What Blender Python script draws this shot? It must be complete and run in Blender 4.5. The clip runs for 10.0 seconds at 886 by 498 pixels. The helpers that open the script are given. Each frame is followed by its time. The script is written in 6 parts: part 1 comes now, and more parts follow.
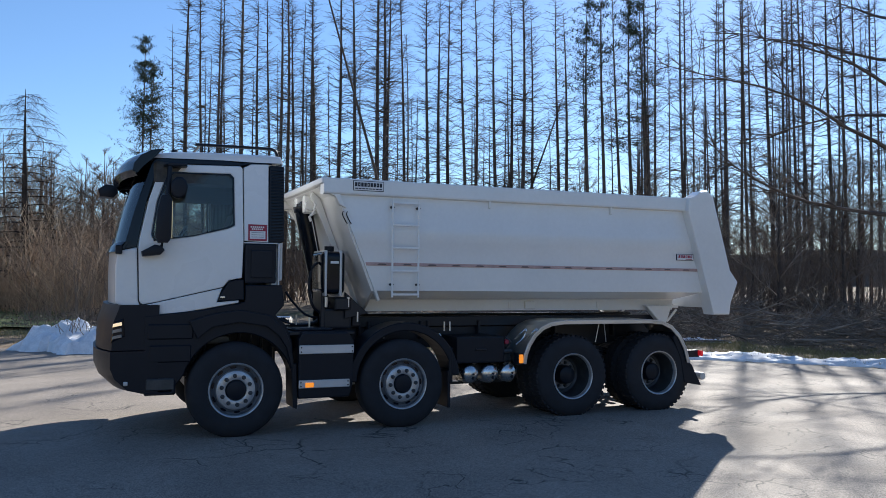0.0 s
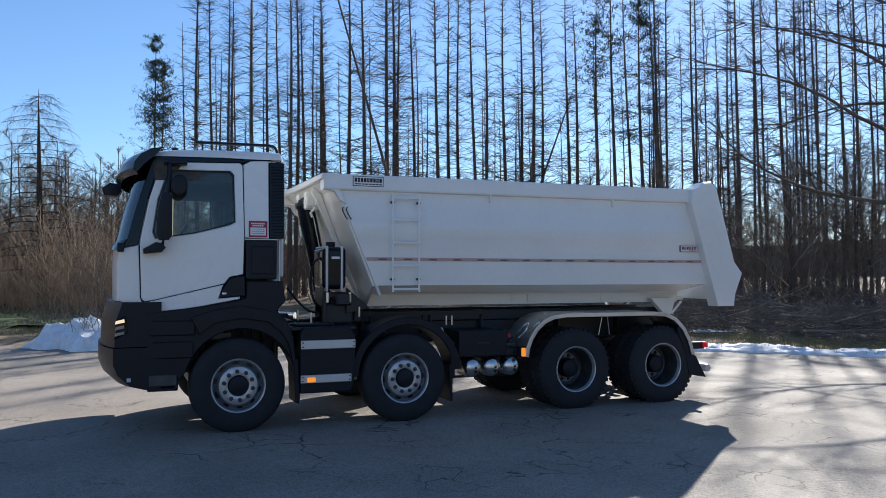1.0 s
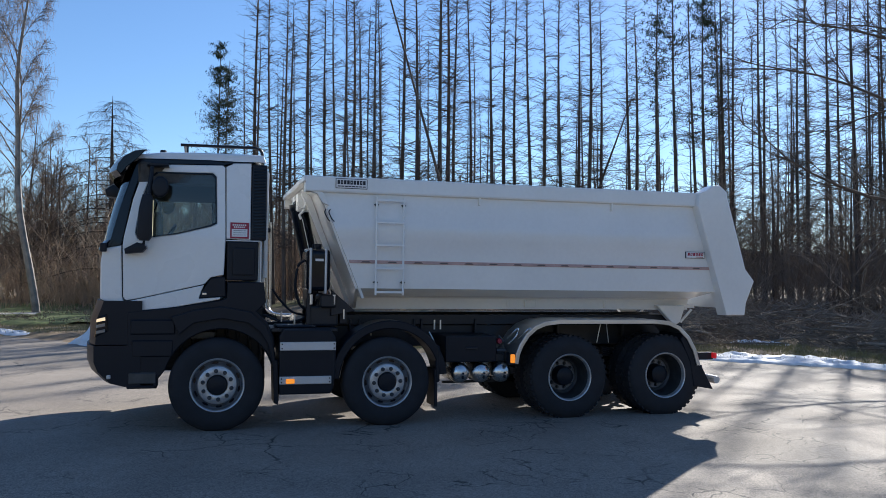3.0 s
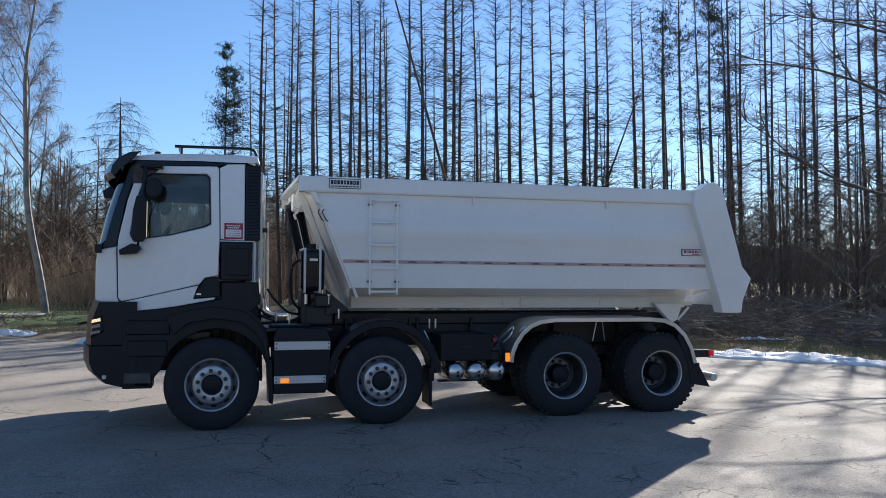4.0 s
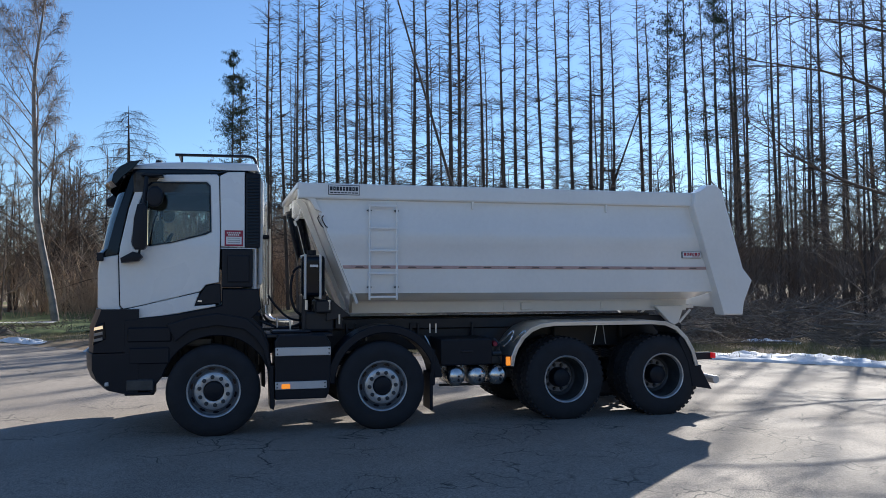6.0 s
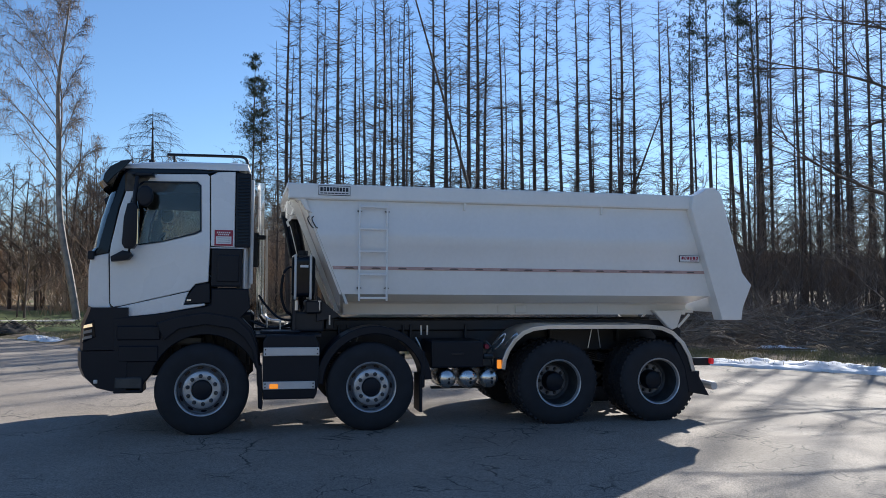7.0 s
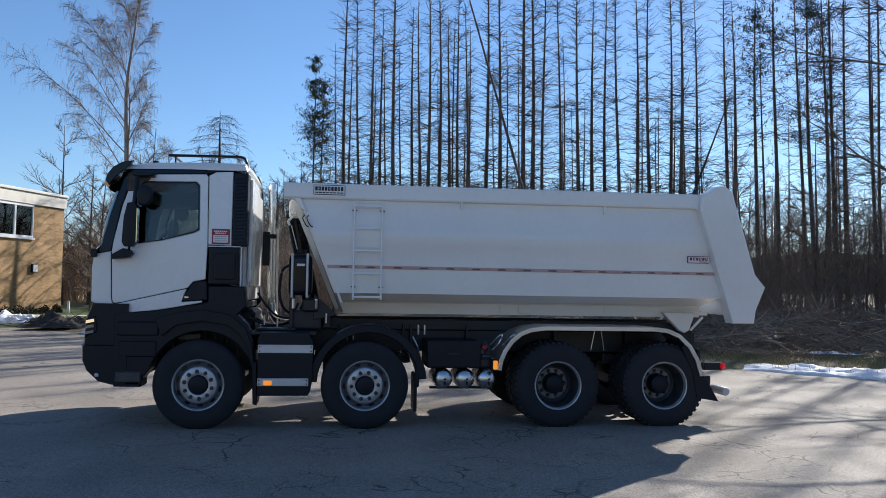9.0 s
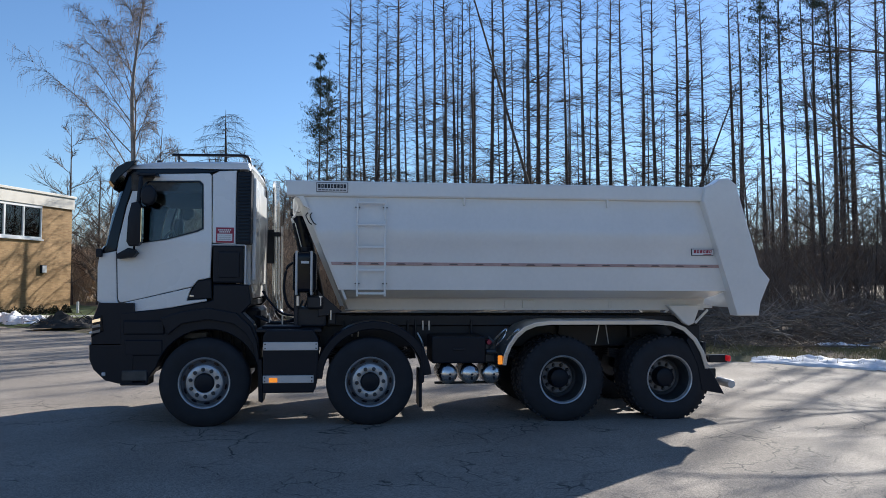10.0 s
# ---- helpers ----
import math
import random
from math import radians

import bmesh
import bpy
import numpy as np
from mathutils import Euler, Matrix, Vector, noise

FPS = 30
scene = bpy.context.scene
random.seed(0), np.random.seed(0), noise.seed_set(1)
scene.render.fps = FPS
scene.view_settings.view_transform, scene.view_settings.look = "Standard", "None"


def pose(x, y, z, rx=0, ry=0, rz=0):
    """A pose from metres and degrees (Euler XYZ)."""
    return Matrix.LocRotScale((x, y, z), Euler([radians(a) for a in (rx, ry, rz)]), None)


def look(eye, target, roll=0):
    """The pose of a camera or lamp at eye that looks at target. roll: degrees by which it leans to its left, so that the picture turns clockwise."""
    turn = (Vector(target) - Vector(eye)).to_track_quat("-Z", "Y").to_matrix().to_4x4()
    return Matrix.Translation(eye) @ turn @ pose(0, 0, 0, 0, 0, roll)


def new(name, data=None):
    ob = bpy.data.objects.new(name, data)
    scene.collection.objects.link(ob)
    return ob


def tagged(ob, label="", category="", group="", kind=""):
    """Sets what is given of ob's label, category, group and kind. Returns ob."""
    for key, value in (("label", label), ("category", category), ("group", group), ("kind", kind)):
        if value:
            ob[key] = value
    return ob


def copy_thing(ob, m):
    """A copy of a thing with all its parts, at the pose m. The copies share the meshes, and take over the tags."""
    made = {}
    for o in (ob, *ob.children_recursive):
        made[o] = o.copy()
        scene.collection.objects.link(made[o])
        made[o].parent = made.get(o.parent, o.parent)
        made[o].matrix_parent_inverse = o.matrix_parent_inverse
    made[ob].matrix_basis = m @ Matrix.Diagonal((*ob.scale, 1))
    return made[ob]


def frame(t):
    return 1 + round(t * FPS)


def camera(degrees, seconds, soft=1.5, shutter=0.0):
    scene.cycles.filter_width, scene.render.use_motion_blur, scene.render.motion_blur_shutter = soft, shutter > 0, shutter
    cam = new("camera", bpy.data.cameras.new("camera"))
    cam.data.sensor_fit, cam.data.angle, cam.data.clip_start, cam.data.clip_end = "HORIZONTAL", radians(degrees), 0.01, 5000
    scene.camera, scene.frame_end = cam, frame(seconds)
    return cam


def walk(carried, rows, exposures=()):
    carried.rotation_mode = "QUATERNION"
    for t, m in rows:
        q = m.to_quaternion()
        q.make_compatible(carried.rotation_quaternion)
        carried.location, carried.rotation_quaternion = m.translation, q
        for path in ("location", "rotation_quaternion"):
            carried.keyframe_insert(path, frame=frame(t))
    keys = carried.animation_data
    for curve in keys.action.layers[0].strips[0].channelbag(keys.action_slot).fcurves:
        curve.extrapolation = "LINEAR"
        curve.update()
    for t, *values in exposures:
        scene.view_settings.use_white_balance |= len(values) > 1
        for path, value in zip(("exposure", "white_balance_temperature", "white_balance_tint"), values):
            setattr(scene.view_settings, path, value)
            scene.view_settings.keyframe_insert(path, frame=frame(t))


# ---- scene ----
cam = camera(57.2, 10.0, 0.6)
PATH = [
    (0, (-1.539, -9.287, 1.758), (-0.748, -7.451, 1.839), 0.6),
    (0.5, (-1.495, -9.327, 1.764), (-0.717, -7.486, 1.842), 0.2),
    (1, (-1.384, -9.374, 1.757), (-0.627, -7.524, 1.824), -0.0),
    (1.5, (-1.139, -9.436, 1.755), (-0.412, -7.574, 1.823), 0.4),
    (2, (-0.816, -9.57, 1.76), (-0.146, -7.687, 1.834), 0.7),
    (2.5, (-0.506, -9.644, 1.767), (0.106, -7.741, 1.836), 0.8),
    (3, (-0.255, -9.642, 1.759), (0.318, -7.727, 1.835), 0.8),
    (4.5, (-0.042, -9.758, 1.778), (0.498, -7.834, 1.847), 0.3),
    (5, (-0.029, -9.765, 1.778), (0.506, -7.839, 1.851), 0.0),
    (5.5, (-0.021, -9.788, 1.779), (0.512, -7.861, 1.857), -0.2),
    (7, (0.51, -9.86, 1.758), (0.967, -7.915, 1.848), 0.5),
    (7.5, (0.866, -9.962, 1.756), (1.262, -8.003, 1.836), 0.5),
    (8, (1.17, -9.979, 1.753), (1.515, -8.01, 1.83), 0.9),
    (8.5, (1.394, -9.959, 1.75), (1.696, -7.985, 1.842), 1.1),
    (9, (1.519, -9.997, 1.764), (1.788, -8.017, 1.852), 1.0),
    (9.5, (1.56, -10.016, 1.76), (1.815, -8.034, 1.839), 0.7),
    (10, (1.572, -10.023, 1.76), (1.822, -8.04, 1.838), 0.3),
]
walk(cam, [(t, look(eye, target, roll)) for t, eye, target, roll in PATH], [(0, 0.76, 5950, 10), (6, 0.72, 5950, 10), (10, 0.66, 5950, 10)])

# ---- light ----
SUN = Vector((1.24, 1.30, 1.0)).normalized()
world = bpy.data.worlds.new("world")
scene.world = world
world.use_nodes = True
sky = world.node_tree.nodes.new("ShaderNodeTexSky")
sky.sky_type, sky.sun_disc = "NISHITA", False
sky.sun_elevation = math.asin(SUN.z)
sky.sun_rotation = math.atan2(SUN.x, SUN.y)
sky.air_density, sky.dust_density, sky.ozone_density = 1.0, 0.12, 5.0
world.node_tree.links.new(sky.outputs[0], world.node_tree.nodes["Background"].inputs[0])
world.node_tree.nodes["Background"].inputs[1].default_value = 0.082
sun = new("sun", bpy.data.lights.new("sun", "SUN"))
sun.data.energy, sun.data.angle, sun.data.color = 5.0, radians(0.55), (1.0, 0.92, 0.80)
sun.matrix_world = look(SUN * 50, (0, 0, 0))


# ---- materials ----
def material(name, color, rough=0.5, metal=0.0, vary=0.15, scale=6.0, fine=60.0, bump=0.0, dirt=None, dirt_amount=0.4, coat=0.0, random_tint=0.0, spec=0.5):
    """A painted, metal, rubber or natural surface: broad stains, fine grain and relief."""
    m = bpy.data.materials.new(name)
    m.use_nodes = True
    nt = m.node_tree
    b = nt.nodes["Principled BSDF"]
    b.inputs["Roughness"].default_value, b.inputs["Metallic"].default_value = rough, metal
    b.inputs["Coat Weight"].default_value, b.inputs["Specular IOR Level"].default_value = coat, spec
    co = nt.nodes.new("ShaderNodeTexCoord")
    n1, n2 = nt.nodes.new("ShaderNodeTexNoise"), nt.nodes.new("ShaderNodeTexNoise")
    n1.inputs["Scale"].default_value, n1.inputs["Detail"].default_value = scale, 6
    n2.inputs["Scale"].default_value, n2.inputs["Detail"].default_value = fine, 4
    for n in (n1, n2):
        nt.links.new(co.outputs["Object"], n.inputs["Vector"])
    add = nt.nodes.new("ShaderNodeMath")
    add.operation = "MULTIPLY_ADD"
    nt.links.new(n2.outputs[0], add.inputs[0])
    add.inputs[1].default_value = 0.4
    nt.links.new(n1.outputs[0], add.inputs[2])
    ramp = nt.nodes.new("ShaderNodeMapRange")
    ramp.inputs[1].default_value, ramp.inputs[2].default_value = 0.45, 0.95
    nt.links.new(add.outputs[0], ramp.inputs[0])
    mix = nt.nodes.new("ShaderNodeMix")
    mix.data_type = "RGBA"
    dark = dirt or [c * (1 - vary) for c in color]
    light = [min(1, c * (1 + vary)) for c in color]
    if dirt:
        dark = [c + (d - c) * dirt_amount for c, d in zip(color, dirt)]
    mix.inputs[6].default_value, mix.inputs[7].default_value = (*dark, 1), (*light, 1)
    nt.links.new(ramp.outputs[0], mix.inputs[0])
    out = mix.outputs[2]
    if random_tint:
        info = nt.nodes.new("ShaderNodeObjectInfo")
        hsv = nt.nodes.new("ShaderNodeHueSaturation")
        mr = nt.nodes.new("ShaderNodeMapRange")
        mr.inputs[3].default_value, mr.inputs[4].default_value = 1 - random_tint, 1 + random_tint
        nt.links.new(info.outputs["Random"], mr.inputs[0])
        nt.links.new(mr.outputs[0], hsv.inputs["Value"])
        nt.links.new(out, hsv.inputs["Color"])
        out = hsv.outputs[0]
    nt.links.new(out, b.inputs["Base Color"])
    rr = nt.nodes.new("ShaderNodeMapRange")
    rr.inputs[3].default_value, rr.inputs[4].default_value = min(1, rough * 1.15), rough * 0.85
    nt.links.new(n1.outputs[0], rr.inputs[0])
    nt.links.new(rr.outputs[0], b.inputs["Roughness"])
    if bump:
        bp = nt.nodes.new("ShaderNodeBump")
        bp.inputs["Strength"].default_value, bp.inputs["Distance"].default_value = bump, 0.02
        nt.links.new(add.outputs[0], bp.inputs["Height"])
        nt.links.new(bp.outputs[0], b.inputs["Normal"])
    return m


def glass_material(name, tint, ior=1.38):
    m = bpy.data.materials.new(name)
    m.use_nodes = True
    nt = m.node_tree
    nt.nodes.remove(nt.nodes["Principled BSDF"])
    tr, gl, mx, fr = (nt.nodes.new(k) for k in ("ShaderNodeBsdfTransparent", "ShaderNodeBsdfGlossy", "ShaderNodeMixShader", "ShaderNodeFresnel"))
    tr.inputs[0].default_value = (*tint, 1)
    gl.inputs["Roughness"].default_value = 0.02
    fr.inputs[0].default_value = ior
    for a, b in ((fr.outputs[0], mx.inputs[0]), (tr.outputs[0], mx.inputs[1]), (gl.outputs[0], mx.inputs[2]), (mx.outputs[0], nt.nodes["Material Output"].inputs[0])):
        nt.links.new(a, b)
    return m


def lamp_material(name, color, glow):
    m = material(name, color, 0.25, coat=0.6)
    b = m.node_tree.nodes["Principled BSDF"]
    b.inputs["Emission Color"].default_value, b.inputs["Emission Strength"].default_value = (*color, 1), glow
    return m


def asphalt_material():
    m = material("asphalt", (0.275, 0.232, 0.187), 0.80, vary=0.22, scale=0.6, fine=90, bump=0.5, spec=0.30)
    nt = m.node_tree
    b = nt.nodes["Principled BSDF"]
    base = b.inputs["Base Color"].links[0].from_socket
    co = nt.nodes["Texture Coordinate"]
    wob = nt.nodes.new("ShaderNodeTexNoise")
    wob.inputs["Scale"].default_value, wob.inputs["Detail"].default_value = 2.2, 5
    nt.links.new(co.outputs["Object"], wob.inputs["Vector"])
    off = nt.nodes.new("ShaderNodeVectorMath")
    off.operation = "MULTIPLY_ADD"
    off.inputs[1].default_value = (0.55, 0.55, 0)
    nt.links.new(wob.outputs["Color"], off.inputs[0])
    nt.links.new(co.outputs["Object"], off.inputs[2])
    lines = []
    for scale, width in ((0.75, 0.010), (2.1, 0.022)):
        v = nt.nodes.new("ShaderNodeTexVoronoi")
        v.feature = "DISTANCE_TO_EDGE"
        v.inputs["Scale"].default_value = scale
        nt.links.new(off.outputs[0], v.inputs["Vector"])
        r = nt.nodes.new("ShaderNodeMapRange")
        r.inputs[1].default_value, r.inputs[2].default_value, r.inputs[3].default_value, r.inputs[4].default_value = 0.0, width, 1.0, 0.0
        nt.links.new(v.outputs["Distance"], r.inputs[0])
        patch = nt.nodes.new("ShaderNodeTexNoise")
        patch.inputs["Scale"].default_value, patch.inputs["Detail"].default_value = 0.45 * (1 + len(lines)), 3
        nt.links.new(co.outputs["Object"], patch.inputs["Vector"])
        pr = nt.nodes.new("ShaderNodeMapRange")
        pr.inputs[1].default_value, pr.inputs[2].default_value = 0.52, 0.60
        nt.links.new(patch.outputs[0], pr.inputs[0])
        mul = nt.nodes.new("ShaderNodeMath")
        mul.operation = "MULTIPLY"
        nt.links.new(r.outputs[0], mul.inputs[0])
        nt.links.new(pr.outputs[0], mul.inputs[1])
        lines.append(mul)
    mx = nt.nodes.new("ShaderNodeMath")
    mx.operation = "MAXIMUM"
    nt.links.new(lines[0].outputs[0], mx.inputs[0])
    nt.links.new(lines[1].outputs[0], mx.inputs[1])
    grit = nt.nodes.new("ShaderNodeTexVoronoi")
    grit.inputs["Scale"].default_value = 120
    nt.links.new(co.outputs["Object"], grit.inputs["Vector"])
    gm = nt.nodes.new("ShaderNodeMix")
    gm.data_type, gm.blend_type = "RGBA", "OVERLAY"
    gm.inputs[0].default_value = 0.52
    nt.links.new(base, gm.inputs[6])
    tone = nt.nodes.new("ShaderNodeSeparateColor")
    nt.links.new(grit.outputs["Color"], tone.inputs[0])
    nt.links.new(tone.outputs[0], gm.inputs[7])
    bw = nt.nodes.new("ShaderNodeHueSaturation")
    bw.inputs["Saturation"].default_value = 0.9
    nt.links.new(gm.outputs[2], bw.inputs["Color"])
    cm = nt.nodes.new("ShaderNodeMix")
    cm.data_type = "RGBA"
    cm.inputs[7].default_value = (0.028, 0.026, 0.024, 1)
    nt.links.new(mx.outputs[0], cm.inputs[0])
    nt.links.new(bw.outputs[0], cm.inputs[6])
    nt.links.new(cm.outputs[2], b.inputs["Base Color"])
    return m


def litter_material():
    """Rough ground: dead leaves and soil with patches of thin grass."""
    m = material("leaf_litter", (0.22, 0.165, 0.11), 0.95, vary=0.5, scale=3, fine=40, bump=0.8, spec=0.2)
    nt = m.node_tree
    b = nt.nodes["Principled BSDF"]
    base = b.inputs["Base Color"].links[0].from_socket
    co = nt.nodes["Texture Coordinate"]
    n = nt.nodes.new("ShaderNodeTexNoise")
    n.inputs["Scale"].default_value, n.inputs["Detail"].default_value = 0.22, 7
    nt.links.new(co.outputs["Object"], n.inputs["Vector"])
    r = nt.nodes.new("ShaderNodeMapRange")
    r.inputs[1].default_value, r.inputs[2].default_value = 0.5, 0.62
    nt.links.new(n.outputs[0], r.inputs[0])
    cm = nt.nodes.new("ShaderNodeMix")
    cm.data_type = "RGBA"
    cm.inputs[7].default_value = (0.13, 0.125, 0.055, 1)
    nt.links.new(r.outputs[0], cm.inputs[0])
    nt.links.new(base, cm.inputs[6])
    nt.links.new(cm.outputs[2], b.inputs["Base Color"])
    return m


WHITE = material("white_paint", (0.84, 0.84, 0.82), 0.28, vary=0.04, scale=1.2, fine=25, coat=0.5)
CREAM = material("body_paint", (0.845, 0.835, 0.80), 0.20, vary=0.05, scale=1.0, fine=20, coat=0.4, bump=0.02)
BLACK = material("black_cladding", (0.0075, 0.0105, 0.017), 0.42, vary=0.3, scale=5, fine=120, bump=0.06, dirt=(0.02, 0.022, 0.026), dirt_amount=0.2, spec=0.25)
GLOSSBLACK = material("gloss_black", (0.004, 0.007, 0.014), 0.12, vary=0.1, coat=0.1, spec=0.22)
CHASSIS = material("chassis_paint", (0.009, 0.012, 0.019), 0.4, vary=0.35, scale=8, dirt=(0.035, 0.034, 0.032), dirt_amount=0.3, spec=0.4)
RUBBER = material("tyre_rubber", (0.020, 0.0215, 0.026), 0.75, vary=0.3, scale=7, fine=90, bump=0.15, dirt=(0.03, 0.028, 0.026), dirt_amount=0.35, spec=0.3)
STEEL = material("rim_paint", (0.55, 0.56, 0.57), 0.36, 0.55, vary=0.15, scale=9, dirt=(0.12, 0.11, 0.10), dirt_amount=0.35)
# rim steel darkened in colour to carry the shade inside the rims
RIM_SHADED = material("shaded_rim_steel", (0.19, 0.20, 0.22), 0.45, 0.45, vary=0.25, scale=9, dirt=(0.06, 0.055, 0.05), dirt_amount=0.4)
# painted shade for the rear rim barrels, plain dark metal on nuts, steps and brackets
RIM_DARK = material("rim_shadow_and_dark_metal", (0.07, 0.075, 0.08), 0.45, 0.5, vary=0.25, scale=9)
CHROME = material("polished_steel", (0.70, 0.69, 0.67), 0.27, 1.0, vary=0.08, scale=4)
ALU = material("brushed_aluminium", (0.66, 0.66, 0.65), 0.30, 0.9, vary=0.10, scale=3, fine=200, bump=0.04)
ALUPANEL = material("aluminium_step", (0.62, 0.62, 0.62), 0.45, 0.4, vary=0.08, scale=4, fine=150)
GLASS = glass_material("side_glass", (0.80, 0.84, 0.82), 1.5)
SCREEN = glass_material("windscreen_glass", (0.46, 0.66, 0.74), 2.3)
MIRROR = material("mirror_glass", (0.8, 0.82, 0.84), 0.03, 1.0, vary=0.01)
SEAT = material("seat_fabric", (0.075, 0.072, 0.066), 0.9, vary=0.3, scale=14, fine=150, bump=0.2)
TRIMGREY = material("cab_trim", (0.27, 0.245, 0.19), 0.7, vary=0.12, scale=7)
ORANGE = lamp_material("amber_lens", (0.95, 0.28, 0.02), 0.5)
RED = lamp_material("red_lens", (0.6, 0.012, 0.02), 0.25)
# weak warm glow that stands in for a reflection in the headlights
WARM_GLINT = lamp_material("warm_glint", (1.0, 0.72, 0.42), 0.5)
HEAD = material("headlight_lens", (0.20, 0.21, 0.22), 0.15, 0.3, coat=1.0)
STICKER_RED = material("sticker_red", (0.33, 0.02, 0.05), 0.45, vary=0.05)
STICKER_WHITE = material("sticker_white", (0.78, 0.78, 0.78), 0.45, vary=0.03)
STICKER_DARK = material("sticker_navy", (0.012, 0.018, 0.03), 0.45, vary=0.05)
STRIPE = material("reflective_tape", (0.52, 0.35, 0.32), 0.4, vary=0.2, scale=5)
MARKER = material("marker_housing", (0.16, 0.12, 0.11), 0.5)
ASPHALT = asphalt_material()
LITTER = litter_material()
SNOW = material("old_snow", (0.88, 0.90, 0.92), 0.7, vary=0.14, scale=4, fine=26, bump=0.9, dirt=(0.36, 0.33, 0.29), dirt_amount=0.4)
LAWN = material("lawn", (0.10, 0.13, 0.035), 0.95, vary=0.4, scale=2.5, fine=50, bump=0.6)
GRASS = material("grass_blades", (0.25, 0.22, 0.10), 0.8, vary=0.4, scale=3, random_tint=0.1)
BARK = material("conifer_bark", (0.105, 0.08, 0.063), 0.95, vary=0.45, scale=2.5, fine=30, bump=0.8, random_tint=0.25)
TWIG = material("bare_twigs", (0.085, 0.064, 0.050), 0.9, vary=0.35, scale=2, random_tint=0.25)
WILDTWIG = material("thicket_twigs", (0.20, 0.150, 0.108), 0.9, vary=0.35, scale=2, random_tint=0.3)
LARCH = material("larch_bark", (0.05, 0.038, 0.03), 0.95, vary=0.4, scale=3, fine=30, bump=0.5)
BIRCHBARK = material("birch_bark", (0.27, 0.24, 0.21), 0.8, vary=0.35, scale=3, fine=22, bump=0.4, dirt=(0.10, 0.09, 0.08), dirt_amount=0.7)
BIRCHTWIG = material("birch_twigs", (0.20, 0.15, 0.115), 0.85, vary=0.3, scale=2)
NEEDLES = material("fir_needles", (0.035, 0.055, 0.024), 0.8, vary=0.45, scale=3, fine=12)
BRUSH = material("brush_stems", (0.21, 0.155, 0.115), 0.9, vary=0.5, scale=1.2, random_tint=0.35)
# same brush stems, with sunlight put into a lighter base colour
SUNLIT_BRUSH = material("sunlit_brush_stems", (0.42, 0.31, 0.21), 0.9, vary=0.5, scale=1.2, random_tint=0.3)
DRYLOG = material("weathered_wood", (0.21, 0.175, 0.14), 0.9, vary=0.4, scale=3, fine=35, bump=0.5, random_tint=0.4)
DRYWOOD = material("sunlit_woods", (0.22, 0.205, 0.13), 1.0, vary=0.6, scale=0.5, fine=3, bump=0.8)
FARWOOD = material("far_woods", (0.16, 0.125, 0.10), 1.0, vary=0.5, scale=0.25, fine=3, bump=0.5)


def brick_material():
    m = material("tan_brickwork", (0.46, 0.32, 0.17), 0.88, vary=0.25, scale=0.8, fine=30, bump=0.2)
    nt = m.node_tree
    b = nt.nodes["Principled BSDF"]
    base = b.inputs["Base Color"].links[0].from_socket
    sep, com, br, mx = (nt.nodes.new(k) for k in ("ShaderNodeSeparateXYZ", "ShaderNodeCombineXYZ", "ShaderNodeTexBrick", "ShaderNodeMix"))
    nt.links.new(nt.nodes["Texture Coordinate"].outputs["Object"], sep.inputs[0])
    add = nt.nodes.new("ShaderNodeMath")
    nt.links.new(sep.outputs[0], add.inputs[0])
    nt.links.new(sep.outputs[1], add.inputs[1])
    nt.links.new(add.outputs[0], com.inputs[0])
    nt.links.new(sep.outputs[2], com.inputs[1])
    nt.links.new(com.outputs[0], br.inputs["Vector"])
    br.inputs["Scale"].default_value = 1.0
    br.inputs["Brick Width"].default_value, br.inputs["Row Height"].default_value, br.inputs["Mortar Size"].default_value = 0.25, 0.077, 0.010
    br.inputs["Color1"].default_value, br.inputs["Color2"].default_value, br.inputs["Mortar"].default_value = (0.95, 0.85, 0.7, 1), (0.62, 0.5, 0.38, 1), (0.75, 0.7, 0.62, 1)
    mx.data_type, mx.blend_type = "RGBA", "MULTIPLY"
    mx.inputs[0].default_value = 0.9
    nt.links.new(base, mx.inputs[6])
    nt.links.new(br.outputs[0], mx.inputs[7])
    nt.links.new(mx.outputs[2], b.inputs["Base Color"])
    return m


MORTAR = brick_material()
FASCIA = material("fascia_panel", (0.70, 0.66, 0.58), 0.7, vary=0.08, scale=1.5, dirt=(0.5, 0.45, 0.38), dirt_amount=0.4)
FRAMEWHITE = material("window_frame_paint", (0.80, 0.80, 0.78), 0.45, vary=0.03)
DARKROOM = material("room_wall", (0.25, 0.25, 0.25), 0.9)
PATHSTONE = material("pale_paving", (0.52, 0.49, 0.43), 0.85, vary=0.15, scale=3)


# ---- mesh tools ----
def part(name, bm, mat, parent=None, label="", smooth=False):
    me = bpy.data.meshes.new(name)
    bmesh.ops.recalc_face_normals(bm, faces=bm.faces[:])
    bm.to_mesh(me)
    bm.free()
    me.materials.append(mat)
    if smooth:
        me.shade_smooth()
        me.set_sharp_from_angle(angle=radians(38))
    ob = new(name, me)
    ob.parent = parent
    if label:
        tagged(ob, label)
    return ob


def thing(name, label, category, group="", kind="", at=(0, 0, 0)):
    ob = new(name)
    ob.location = at
    ob.empty_display_size = 0.2
    return tagged(ob, label, category, group, kind)


def bevelled(bm, w, seg=2):
    if w > 0:
        es = [e for e in bm.edges if len(e.link_faces) == 2 and e.calc_face_angle(0) > 0.5]
        bmesh.ops.bevel(bm, geom=es, offset=w, segments=seg, affect="EDGES", profile=0.6, clamp_overlap=True)
    return bm


